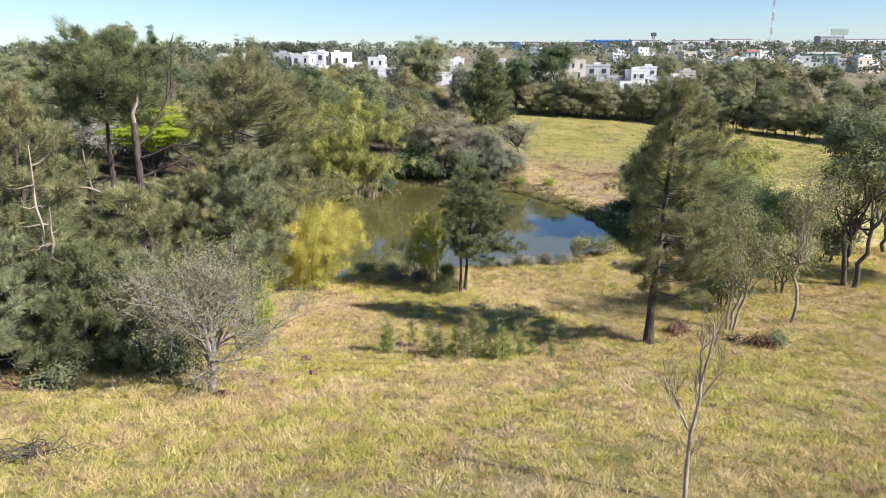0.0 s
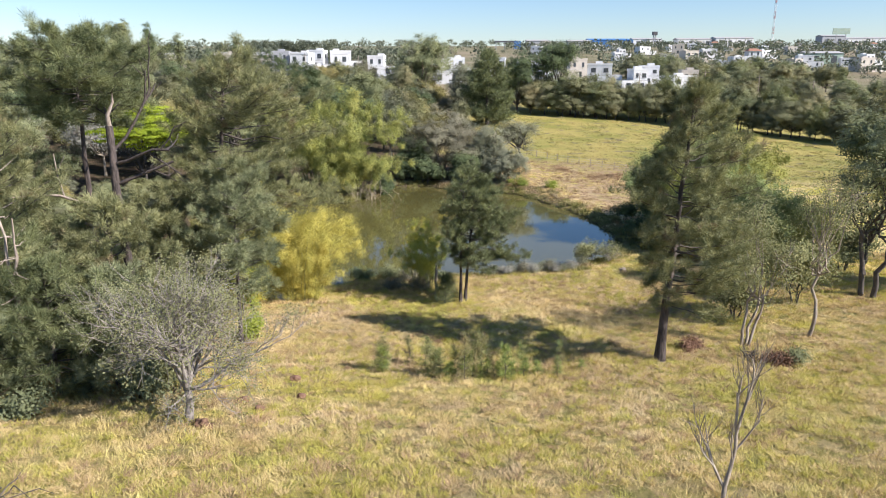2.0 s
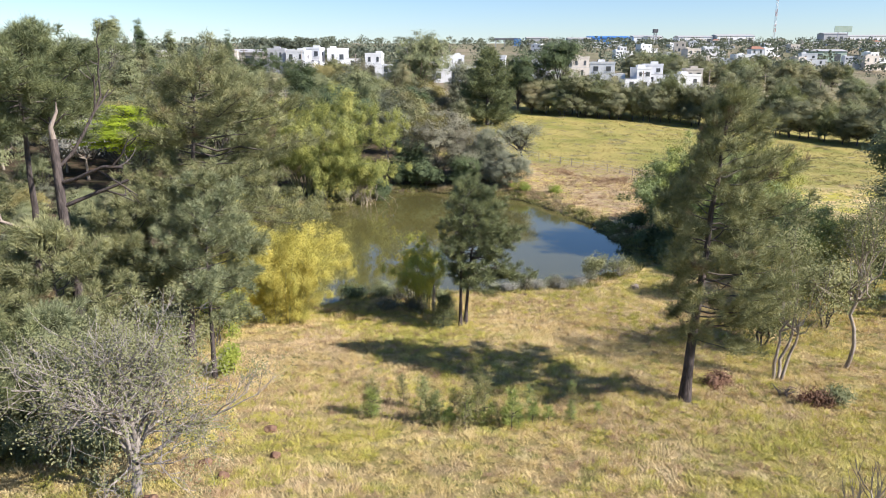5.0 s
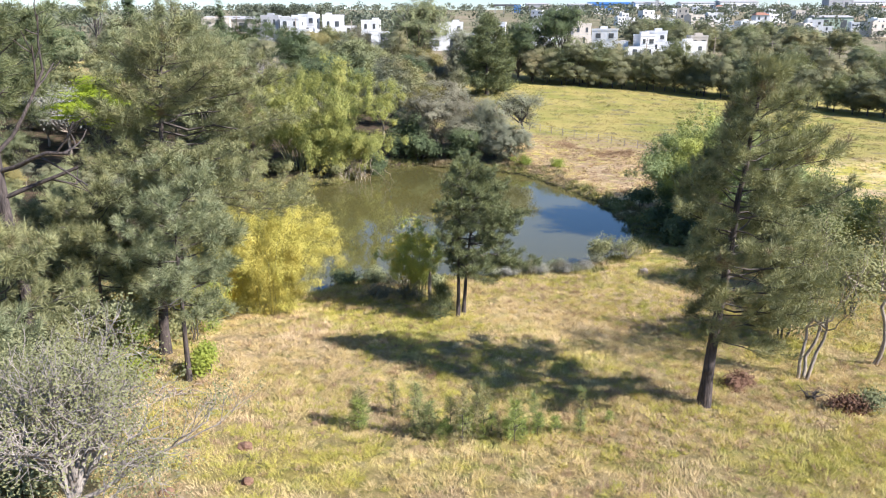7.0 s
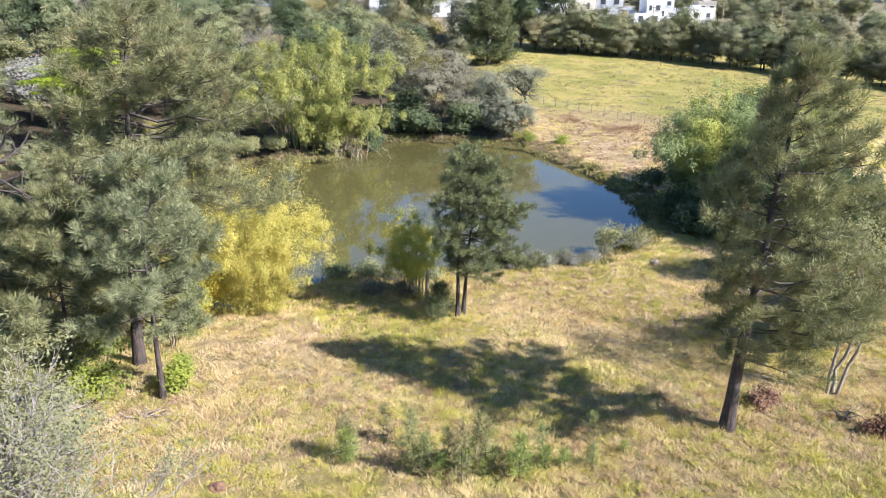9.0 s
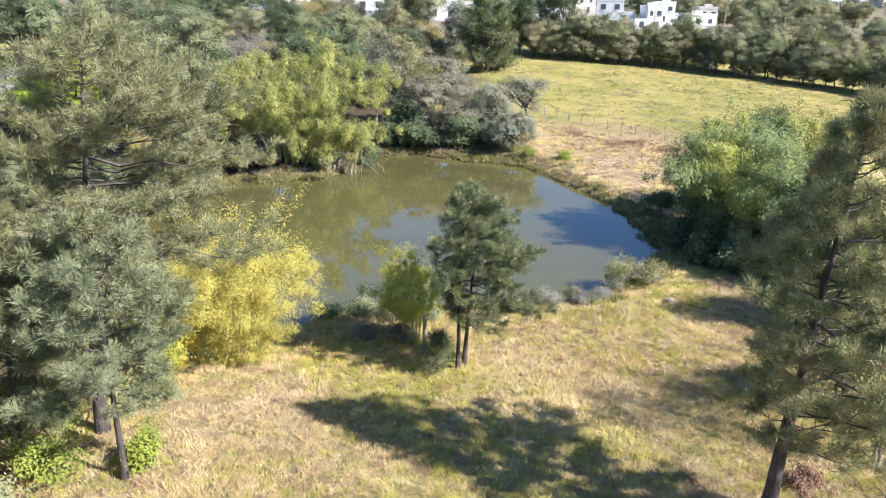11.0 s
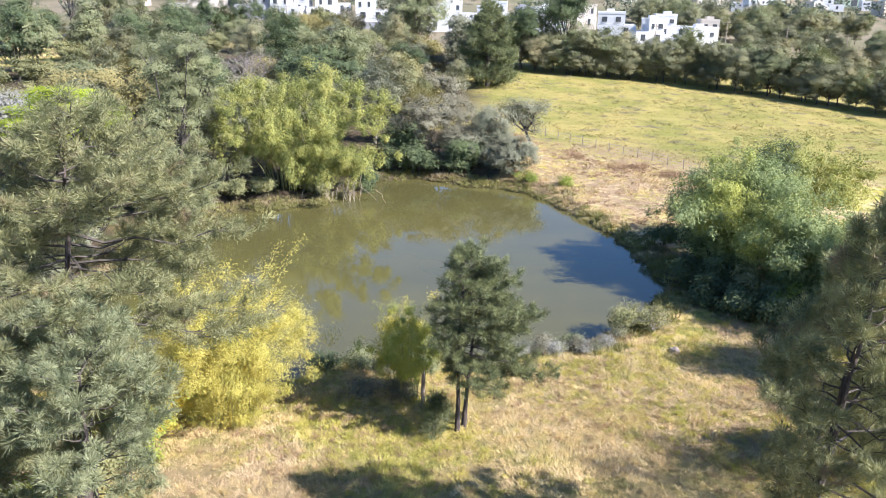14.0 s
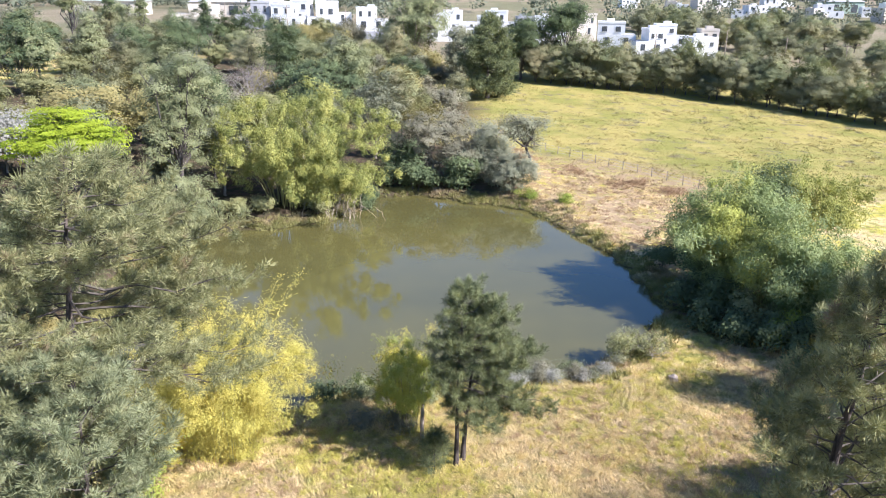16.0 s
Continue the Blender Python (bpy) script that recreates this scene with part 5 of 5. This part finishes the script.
# -- hedge of trees behind the pasture
HEDGE = []
for i, (h, r, mat, lab) in enumerate(((8.5, 4.4, HEDGE_LEAF, "dark green hedge tree behind the pasture"), (8, 4.2, HEDGE_LEAF, "olive hedge tree behind the pasture"), (9, 4.5, MID_LEAF, "green dense tree behind the pasture"))):
    HEDGE.append(broad_tree(at_ground(24 + i * 3.6, 201 - i * 0.8), h, 1.4, (r, r, h * 0.47), 80 + i, lab, mat, DARK_BARK, 16, 170, 60, 0.3, 0.45, 0.16, group="hedge trees", twigs=False, name="hedge_tree"))
hrng = random.Random(4)
for row in range(2):
    for i in range(4 if row == 0 else 0, 36):
        x = 22 + i / 35 * 94 + hrng.uniform(-1, 1) + row * 2
        y = float(np.interp(x, (21, 33, 56, 72, 90, 120), (201.5, 199, 196, 184, 169, 143))) + hrng.uniform(-1.0, 1.0) + row * 6
        s = hrng.uniform(0.75, 1.2)
        copy_thing(HEDGE[hrng.randrange(3)], pose(*at_ground(x, y), 0, 0, hrng.uniform(0, 360)) @ Matrix.Diagonal((s, s, s * hrng.uniform(0.85, 1.25), 1)))
for x, y in ((14, 204), (18, 207), (24, 203), (29, 205), (35, 203), (41, 199), (10, 209)):
    copy_thing(HEDGE[hrng.randrange(3)], pose(*at_ground(x, y), 0, 0, hrng.uniform(0, 360)) @ Matrix.Scale(hrng.uniform(1.0, 1.3), 4))
for i in range(150):
    x, y = hrng.uniform(72, 225), hrng.uniform(196, 345)
    if (x > 150 and 275 < y < 320) or x < 86 and y < 256:
        continue
    s = hrng.uniform(0.7, 1.15)
    copy_thing(HEDGE[hrng.randrange(3)], pose(*at_ground(x, y), 0, 0, hrng.uniform(0, 360)) @ Matrix.Scale(s, 4))


def far_trees():
    """Crowns scattered through the town and along the skyline, too many and too far to count."""
    rng = np.random.default_rng(12)
    n = 2700
    x, y = rng.uniform(-520, 640, n), rng.uniform(300, 955, n)
    hill = rng.uniform(size=n) < 0.3
    x[hill], y[hill] = rng.uniform(60, 480, hill.sum()), rng.uniform(330, 760, hill.sum())
    ridge = rng.uniform(size=n) < 0.3
    x[ridge], y[ridge] = rng.uniform(-480, -20, ridge.sum()), rng.uniform(380, 470, ridge.sum())
    row = np.arange(n) > n - 160                          # a planted row of tall trees on the ridge
    x[row], y[row] = rng.uniform(-108, -58, row.sum()), rng.uniform(415, 425, row.sum())
    r = rng.uniform(1.2, 5.0, n)
    h = np.where(row, rng.uniform(7, 17, n), r * rng.uniform(1.3, 2.2, n))
    r = np.where(row, 2.2, r)
    per = 50
    d = unit(rng.normal(size=(n * per, 3)) + np.array([0, 0, 0.2]))
    c = np.repeat(np.stack([x, y, ground_z(x, y) + h * 0.62], 1), per, 0)
    R = np.repeat(r, per)[:, None] * np.array([1.1, 1.1, 0.7]) * rng.uniform(0.3, 1.15, (n * per, 1))
    ln = np.repeat(r, per) * rng.uniform(0.25, 0.5, n * per)
    me = np_mesh("far_trees", [leaves(c + d * R, unit(rng.normal(size=d.shape)), ln, ln * 0.7, rng)])
    me.materials.append(FAR_LEAF)
    tagged(new("far_woods", me), "distant trees between houses and along the skyline", "trees", kind="stuff")


far_trees()

# ---- the town on the hill ----
WHITE = rough("white render", (0.8, 0.79, 0.77), (0.7, 0.69, 0.67), 0.5, 0.8)
CREAM = rough("cream render", (0.62, 0.55, 0.46), (0.54, 0.48, 0.4), 0.5, 0.8)
GREYW = rough("grey render", (0.42, 0.42, 0.43), (0.34, 0.34, 0.35), 0.5, 0.8)
SLAB = rough("grey concrete", (0.45, 0.44, 0.42), (0.33, 0.32, 0.31), 0.8, 0.9)
TILE = rough("terracotta roof", (0.42, 0.2, 0.12), (0.3, 0.15, 0.1), 0.8, 0.9)
PANE = rough("dark window glass", (0.1, 0.11, 0.12), (0.06, 0.065, 0.07), 1.0, 0.15)
BLUE = rough("blue sheet metal", (0.05, 0.2, 0.5), (0.05, 0.16, 0.4), 0.3, 0.5)
GREENW = rough("pale green render", (0.36, 0.44, 0.36), (0.3, 0.38, 0.3), 0.4, 0.8)
STEEL = rough("galvanised steel", (0.4, 0.4, 0.42), (0.28, 0.28, 0.3), 1.0, 0.5)
DARKWALL = rough("dark stone wall", (0.12, 0.12, 0.13), (0.07, 0.07, 0.08), 1.5, 0.9)
RED = rough("red painted steel", (0.5, 0.12, 0.08), (0.4, 0.1, 0.07), 1.0, 0.6)


def box(bm, x0, y0, z0, x1, y1, z1):
    v = [bm.verts.new(p) for p in ((x0, y0, z0), (x1, y0, z0), (x1, y1, z0), (x0, y1, z0), (x0, y0, z1), (x1, y0, z1), (x1, y1, z1), (x0, y1, z1))]
    for f in ((0, 3, 2, 1), (4, 5, 6, 7), (0, 1, 5, 4), (1, 2, 6, 5), (2, 3, 7, 6), (3, 0, 4, 7)):
        bm.faces.new([v[i] for i in f])


def boxes(*b):
    bm = bmesh.new()
    for q in b:
        box(bm, *q)
    return bm


def house(x, y, w, d, h, seed, label, mat=None, turn=0.0, z=None, tiled=False):
    """A flat-roofed two-storey villa: stepped volumes, parapets, deep-set windows, a roof tank."""
    rng = random.Random(seed)
    mat = mat or WHITE
    gz = at_ground(x, y)[2] if z is None else z
    ob = thing("house", (x, y, gz), label, "house", turn=turn)
    f1 = h * 0.5
    a = rng.uniform(0.5, 0.72) * w
    left = rng.random() < 0.5
    u0, u1 = (0, a) if left else (w - a, w)
    u0, u1 = u0 - w / 2, u1 - w / 2
    part("ground_floor", boxes((-w / 2, -d / 2, -2.5, w / 2, d / 2, f1)), mat, ob)
    part("upper_floor", boxes((u0, -d / 2 + 0.6, f1, u1, d / 2 - 0.4, h)), mat, ob)
    if tiled:
        bm = bmesh.new()
        z0, r = h, 1.6
        p = [bm.verts.new(q) for q in ((u0 - 0.5, -d / 2, z0), (u1 + 0.5, -d / 2, z0), (u1 + 0.5, d / 2, z0), (u0 - 0.5, d / 2, z0), (u0 + 1.5, 0, z0 + r), (u1 - 1.5, 0, z0 + r))]
        for f in ((0, 1, 5, 4), (1, 2, 5), (2, 3, 4, 5), (3, 0, 4), (3, 2, 1, 0)):
            bm.faces.new([p[i] for i in f])
        part("roof", bm, TILE, ob, "terracotta hipped roof")
    else:
        t = 0.25
        part("parapet", boxes((u0 - 0.1, -d / 2 + 0.5, h + 0.003, u1 + 0.1, -d / 2 + 0.5 + t, h + 0.6), (u0 - 0.1, d / 2 - 0.4 - t, h + 0.003, u1 + 0.1, d / 2 - 0.4, h + 0.6), (u0 - 0.1, -d / 2 + 0.5 + t, h + 0.003, u0 + t, d / 2 - 0.4 - t, h + 0.6),
                               (u1 - t, -d / 2 + 0.5 + t, h + 0.003, u1 + 0.1, d / 2 - 0.4 - t, h + 0.6)), mat, ob)
        part("roof_slab", boxes((-w / 2 + 0.2, -d / 2 + 0.2, f1 + 0.004, w / 2 - 0.2, d / 2 - 0.2, f1 + 0.12)), SLAB, ob)
        tx = rng.uniform(u0 + 1.5, u1 - 1.5)
        part("tank_housing", boxes((tx - 1.1, 0.2, h + 0.003, tx + 1.1, 2.6, h + 1.3)), mat, ob)
    for k in range(2):
        wx = u0 + (u1 - u0) * (k + 0.5) / 2
        ww = rng.uniform(0.35, 0.75)
        win = part("window", boxes((wx - ww, -d / 2 + 0.55, f1 + 0.9, wx + ww, -d / 2 + 0.597, h - 0.8)), PANE, ob, "dark glazed window")
        part("sill", boxes((wx - ww - 0.1, -d / 2 + 0.4, f1 + 0.8, wx + ww + 0.1, -d / 2 + 0.597, f1 + 0.897)), SLAB, win)
    for k in range(2):
        wx = -w / 2 + w * (k + 0.5) / 2
        ww = rng.uniform(0.4, 0.9)
        part("window", boxes((wx - ww, -d / 2 - 0.05, 0.6, wx + ww, -d / 2 - 0.003, f1 - 0.7)), PANE, ob, "dark glazed window")
    part("side_window", boxes((u1 + 0.003, -0.7, f1 + 1.0, u1 + 0.05, 0.7, h - 0.9)), PANE, ob, "dark glazed window")
    return ob


near_houses = ((53, 245, 11, 10, 6.2, 12.4), (60, 238, 8, 9, 6.0, 11.0), (70, 247, 10, 9, 5.6, 12.4), (71, 233, 13, 9, 5.6, 9.4), (80, 252, 10, 9, 5.6, 11),
               (-60, 272, 11, 10, 7.0, 16), (-48, 270, 10, 9, 6.6, 15.8), (-38, 272, 9, 9, 6.8, 15.6), (-49, 284, 11, 9, 6.6, 17), (-36, 286, 12, 9, 6.4, 17), (-22, 280, 10, 9, 6.6, 15), (-76, 262, 14, 9, 4.6, 17.5),
               (2, 262, 10, 9, 6.6, 13), (14, 266, 11, 9, 6.6, 13), (26, 264, 10, 9, 6.4, 13), (36, 262, 10, 9, 6.6, 13), (8, 278, 12, 9, 6.4, 14.5), (22, 280, 11, 9, 6.4, 14.5), (46, 270, 10, 9, 6.4, 14))
for i, (x, y, w, d, h, z) in enumerate(near_houses):
    house(x, y, w, d, h, 600 + i, ("white flat-roofed two-storey villa on the hillside", "white stepped villa with dark windows", "white cubic villa with a roof tank")[i % 3], GREYW if i % 9 == 5 else (CREAM if i % 7 == 4 else WHITE), (i * 37) % 24 - 12, z)
TOWN = [house(130 + i * 22, 420 + (i * 37) % 60, 12 + i % 3 * 2, 10, 6 + i % 2, 640 + i, ("white town house on the far slope", "cream town house on the far slope", "grey town house on the far slope", "town house with a terracotta roof")[i % 4], (WHITE, CREAM, WHITE, WHITE)[i % 4],
              (i * 53) % 30 - 15, tiled=i % 4 == 3) for i in range(6)]
for ob in TOWN:
    tagged(ob, group="town houses")
trng = random.Random(21)
taken = []
while len(taken) < 48:
    x, y = trng.uniform(70, 520), trng.uniform(400, 800)
    if (x < 60 and y < 330) or abs(x) > 0.62 * y + 10:
        continue
    if any(abs(x - a) < 14 and abs(y - b) < 13 for a, b in taken):
        continue
    taken.append((x, y))
    copy_thing(TOWN[trng.choice((0, 1, 2, 2, 0, 3, 4, 5))], pose(*at_ground(x, y), 0, 0, trng.uniform(-25, 25)) @ Matrix.Scale(trng.uniform(0.65, 0.95), 4))


def shed(x, y, w, d, h, mat, label, turn=0.0):
    ob = thing("warehouse", at_ground(x, y), label, "warehouse", turn=turn)
    part("wall", boxes((-w / 2, -d / 2, -3, w / 2, d / 2, h)), mat, ob)
    bm = bmesh.new()
    p = [bm.verts.new(q) for q in ((-w / 2 - 0.6, -d / 2 - 0.6, h + 0.01), (w / 2 + 0.6, -d / 2 - 0.6, h + 0.01), (w / 2 + 0.6, d / 2 + 0.6, h + 0.01), (-w / 2 - 0.6, d / 2 + 0.6, h + 0.01), (-w / 2 - 0.6, 0, h + d * 0.09), (w / 2 + 0.6, 0, h + d * 0.09))]
    for f in ((0, 1, 5, 4), (2, 3, 4, 5), (1, 2, 5), (3, 0, 4), (3, 2, 1, 0)):
        bm.faces.new([p[i] for i in f])
    part("roof", bm, SLAB if mat is not BLUE else BLUE, ob)
    n = max(2, int(w / 9))
    for k in range(n):
        cx = -w / 2 + w * (k + 0.5) / n
        part("door" if k % 2 else "window", boxes((cx - 1.8, -d / 2 - 0.08, 0.1 if k % 2 else h * 0.5, cx + 1.8, -d / 2 - 0.004, h * 0.75)), PANE, ob)


for x, y, w, d, h, m, lab in ((197, 905, 48, 24, 7, BLUE, "long blue warehouse on the ridge"), (245, 915, 34, 22, 8, WHITE, "white warehouse on the ridge"), (300, 910, 40, 22, 8, WHITE, "white warehouse on the ridge"), (345, 905, 44, 24, 9, WHITE, "white warehouse on the ridge"),
                              (160, 890, 26, 18, 6, GREYW, "grey warehouse on the ridge"), (100, 800, 22, 16, 7, GREYW, "grey building on the ridge"), (235, 470, 22, 14, 6, GREENW, "pale green building in the town"), (480, 880, 40, 20, 9, WHITE, "white warehouse on the hill"),
                              (440, 860, 26, 16, 12, GREYW, "grey building on the hill"), (525, 900, 44, 22, 9, WHITE, "white warehouse on the hill"), (-80, 330, 34, 16, 5, CREAM, "low cream building behind villas"), (-130, 330, 26, 12, 5, CREAM, "low cream building above the woods")):
    shed(x, y, w, d, h, m, lab)


def lattice(ob, name, r0, r1, h, n, mat, thick, sides=4):
    """Legs and cross-bracing of a tower, each bay one part."""
    ang = [2 * math.pi * (i + 0.5) / sides for i in range(sides)]
    for b in range(n):
        za, zb = h * b / n, h * (b + 1) / n
        ra, rb = r0 + (r1 - r0) * b / n, r0 + (r1 - r0) * (b + 1) / n
        blocks = []
        for i, a in enumerate(ang):
            c = ang[(i + 1) % sides]
            pa, pb = np.array([math.cos(a) * ra, math.sin(a) * ra, za]), np.array([math.cos(a) * rb, math.sin(a) * rb, zb])
            qb = np.array([math.cos(c) * rb, math.sin(c) * rb, zb])
            blocks += [tube(np.array([pa, pb]), [thick, thick], 4), tube(np.array([pa, qb]), [thick * 0.6] * 2, 3), tube(np.array([pb, qb]), [thick * 0.6] * 2, 3)]
        part(name, np_mesh(name, [join(blocks)]), mat[b % len(mat)], ob)


tower = thing("water_tower", at_ground(252, 900), "dark water tank on a lattice tower", "water tower")
lattice(tower, "tower_bay", 2.2, 1.8, 13, 3, (STEEL,), 0.28)
part("tank", boxes((-2.6, -2.6, 13.01, 2.6, 2.6, 17)), DARKWALL, tower)
mast = thing("radio_mast", at_ground(322, 740), "tall slim red and white radio mast", "radio mast")
lattice(mast, "mast_bay", 1.1, 0.7, 84, 12, (RED, WHITE), 0.12, 3)
board = thing("billboard", at_ground(420, 800), "big billboard on posts seen on the hill", "billboard")
part("panel", boxes((-9, -0.4, 14, 9, 0.4, 20)), GREENW, board)
for px in (-5, 5):
    part("post", boxes((px - 0.4, -0.35, -1, px + 0.4, 0.35, 14)), STEEL, board)
frame_sign = thing("gantry", at_ground(62, 700), "dark steel gantry with a blue panel on the ridge", "gantry")
part("beam", boxes((-13, -0.8, 6.5, 9, 0.8, 8)), DARKWALL, frame_sign)
for px in (-12, -4, 4, 8):
    part("post", boxes((px - 0.35, -0.35, -1, px + 0.35, 0.35, 6.5)), STEEL, frame_sign)
part("panel", boxes((5, -1.2, 1, 11, -0.85, 7.5)), BLUE, frame_sign)


def wall_run(x, y, w, h, turn, label, mat):
    ob = thing("retaining_wall", at_ground(x, y), label, "wall", turn=turn)
    part("masonry", boxes((-w / 2, -0.25, -2, w / 2, 0.25, h)), mat, ob)
    part("coping", boxes((-w / 2 - 0.05, -0.32, h + 0.003, w / 2 + 0.05, 0.32, h + 0.15)), SLAB, ob)


wall_run(-76, 248, 18, 2.2, -4, "dark retaining wall below a white house", DARKWALL)
wall_run(-42, 262, 22, 2.4, -6, "dark retaining wall below white villas", DARKWALL)
wall_run(-24, 258, 16, 2.0, 8, "grey garden wall below white villas", GREYW)


def utility_pole(x, y):
    ob = thing("utility_pole", at_ground(x, y), "wooden utility pole with a crossarm", "utility pole", "utility poles")
    part("pole", np_mesh("pole", [tube(np.array([(0, 0, -0.5), (0, 0, 9.0)]), [0.16, 0.11], 7)], True), DEAD_WOOD, ob)
    part("crossarm", boxes((-1.1, -0.06, 8.2, 1.1, 0.06, 8.35)), DARK_BARK, ob)
    return ob


pole = utility_pole(-46, 255)
for x, y in ((-64, 252), (-28, 254), (-8, 250), (84, 240), (98, 232), (112, 226), (60, 228)):
    copy_thing(pole, pose(*at_ground(x, y), 0, 0, 5))


def palm(place, h, seed, label):
    rng = np.random.default_rng(seed)
    ob = thing("palm_tree", place, label, "palm tree")
    part("trunk", np_mesh("trunk", [tube(curve_path(np.array([0, 0, -0.3]), np.array([0.3, 0, h]), 0, 6, rng, 0.05), np.linspace(0.26, 0.18, 6), 8)], True), GREY_BARK, ob)
    for i in range(24):
        a, up = i * 2.399, rng.uniform(-0.2, 1.0)
        t = np.linspace(0, 1, 7)[:, None]
        L = 2.8
        rib = np.array([0.3, 0, h]) + np.array([math.cos(a), math.sin(a), 0]) * L * t + np.array([0, 0, 1.0]) * (up * 1.6 * t - 2.2 * t ** 2)
        n = 40
        u = rng.uniform(0.12, 1, n)
        c = np.stack([np.interp(u, t[:, 0], rib[:, k]) for k in range(3)], 1)
        way = unit(np.array([-math.sin(a), math.cos(a), -0.5]) * np.sign(rng.normal(size=(n, 1))) * np.array([1, 1, 0]) + np.array([0, 0, -0.6]) + rng.normal(size=(n, 3)) * 0.2)
        part("frond", np_mesh("frond", [tube(rib, np.linspace(0.04, 0.01, 7), 3), leaves(c + way * 0.3, way, np.full(n, 0.75), np.full(n, 0.12), rng)]), MID_LEAF, ob)


palm(at_ground(-69.5, 200), 9.0, 3, "lone feathery palm below the houses")


BANK_X, BANK_Y = (12.0, 15.7, 19.4, 24.6, 28.6, 32.5), (134.8, 125.6, 122.4, 116.9, 114.5, 110.0)


def dry_bank():
    """Brown brush along the low bank between the pasture and the pond."""
    rng = np.random.default_rng(19)
    k = 900
    t = rng.uniform(0, 5, k)
    x, y = np.interp(t, range(6), BANK_X) + rng.normal(size=k) * 1.1, np.interp(t, range(6), BANK_Y) + rng.normal(size=k) * 0.9
    S = np.repeat((0.12 + 0.6 * rng.uniform(0, 1, k) ** 2) * np.clip(2.2 * patches(x, y, 2.2, 7) - 0.4, 0.1, 1.3), 40)
    X = np.repeat(np.stack([x, y, ground_z(x, y)], 1), 40, 0) + rng.normal(size=(len(S), 3)) * np.array([0.5, 0.5, 0]) * S[:, None]
    way = unit(rng.normal(size=X.shape) * np.array([0.8, 0.8, 0.2]) + np.array([0, 0, 0.7]))
    me = np_mesh("bank_brush", [blades(X, way, S * rng.uniform(0.6, 1.3, len(X)), 0.03 + 0.05 * S, rng, LIGHTWARD, 0.6)])
    me.materials.append(BROWN_WEED)
    tagged(new("bank_brush", me), "brown dry brush along a low bank below the pasture", "brush", kind="stuff")


dry_bank()


def bank_grass():
    """Tan tussocks on the slope between the bank and the pond."""
    for name, mat, seed, n, lab in (("tan_tussocks", STRAW_WEED, 41, 2600, "tan grass tussocks on the slope above the pond"), ("rusty_tussocks", BROWN_WEED, 42, 2600, "rusty brown tussocks on the slope above the pond")):
        rng = np.random.default_rng(seed)
        x, y = rng.uniform(9, 34, n), rng.uniform(84, 134, n)
        keep = (shore_distance(x, y) > 1.2) & (y < np.interp(x, BANK_X, BANK_Y)) & (patches(x, y, 2.5, seed) > rng.uniform(0.2, 0.8, n))
        x, y = x[keep], y[keep]
        S = np.repeat(0.12 + 0.4 * rng.uniform(0, 1, len(x)) ** 2, 26)
        X = np.repeat(np.stack([x, y, ground_z(x, y)], 1), 26, 0) + rng.normal(size=(len(S), 3)) * np.array([0.6, 0.6, 0]) * S[:, None]
        way = unit(rng.normal(size=X.shape) * np.array([0.8, 0.8, 0.15]) + np.array([-0.1, 0.1, 0.7]))
        me = np_mesh(name, [blades(X, way, S * rng.uniform(0.6, 1.3, len(X)), 0.03 + 0.06 * S, rng, LIGHTWARD, 0.5)])
        me.materials.append(mat)
        tagged(new(name, me), lab, "grass", kind="stuff")


bank_grass()


def fence():
    rng = random.Random(3)
    ob = thing("fence", (0, 0, 0), "old wire fence of thin wooden posts across the pasture", "fence")
    tops = []
    for i in range(14):
        x, y = 14 + i * 1.6, 136.5 - i * 1.75 + rng.uniform(-0.2, 0.2)
        z = at_ground(x, y)[2]
        part("post", np_mesh("post", [tube(np.array([(x, y, z - 0.3), (x + rng.uniform(-0.06, 0.06), y, z + 1.3)]), [0.07, 0.06], 5)]), DEAD_WOOD, ob)
        tops.append((x, y, z + 1.1))
    for dz in (0, -0.4, -0.8):
        part("wire", np_mesh("wire", [tube(np.array(tops) + np.array([0, 0, dz]), np.full(14, 0.012), 3)]), STEEL, ob)


fence()
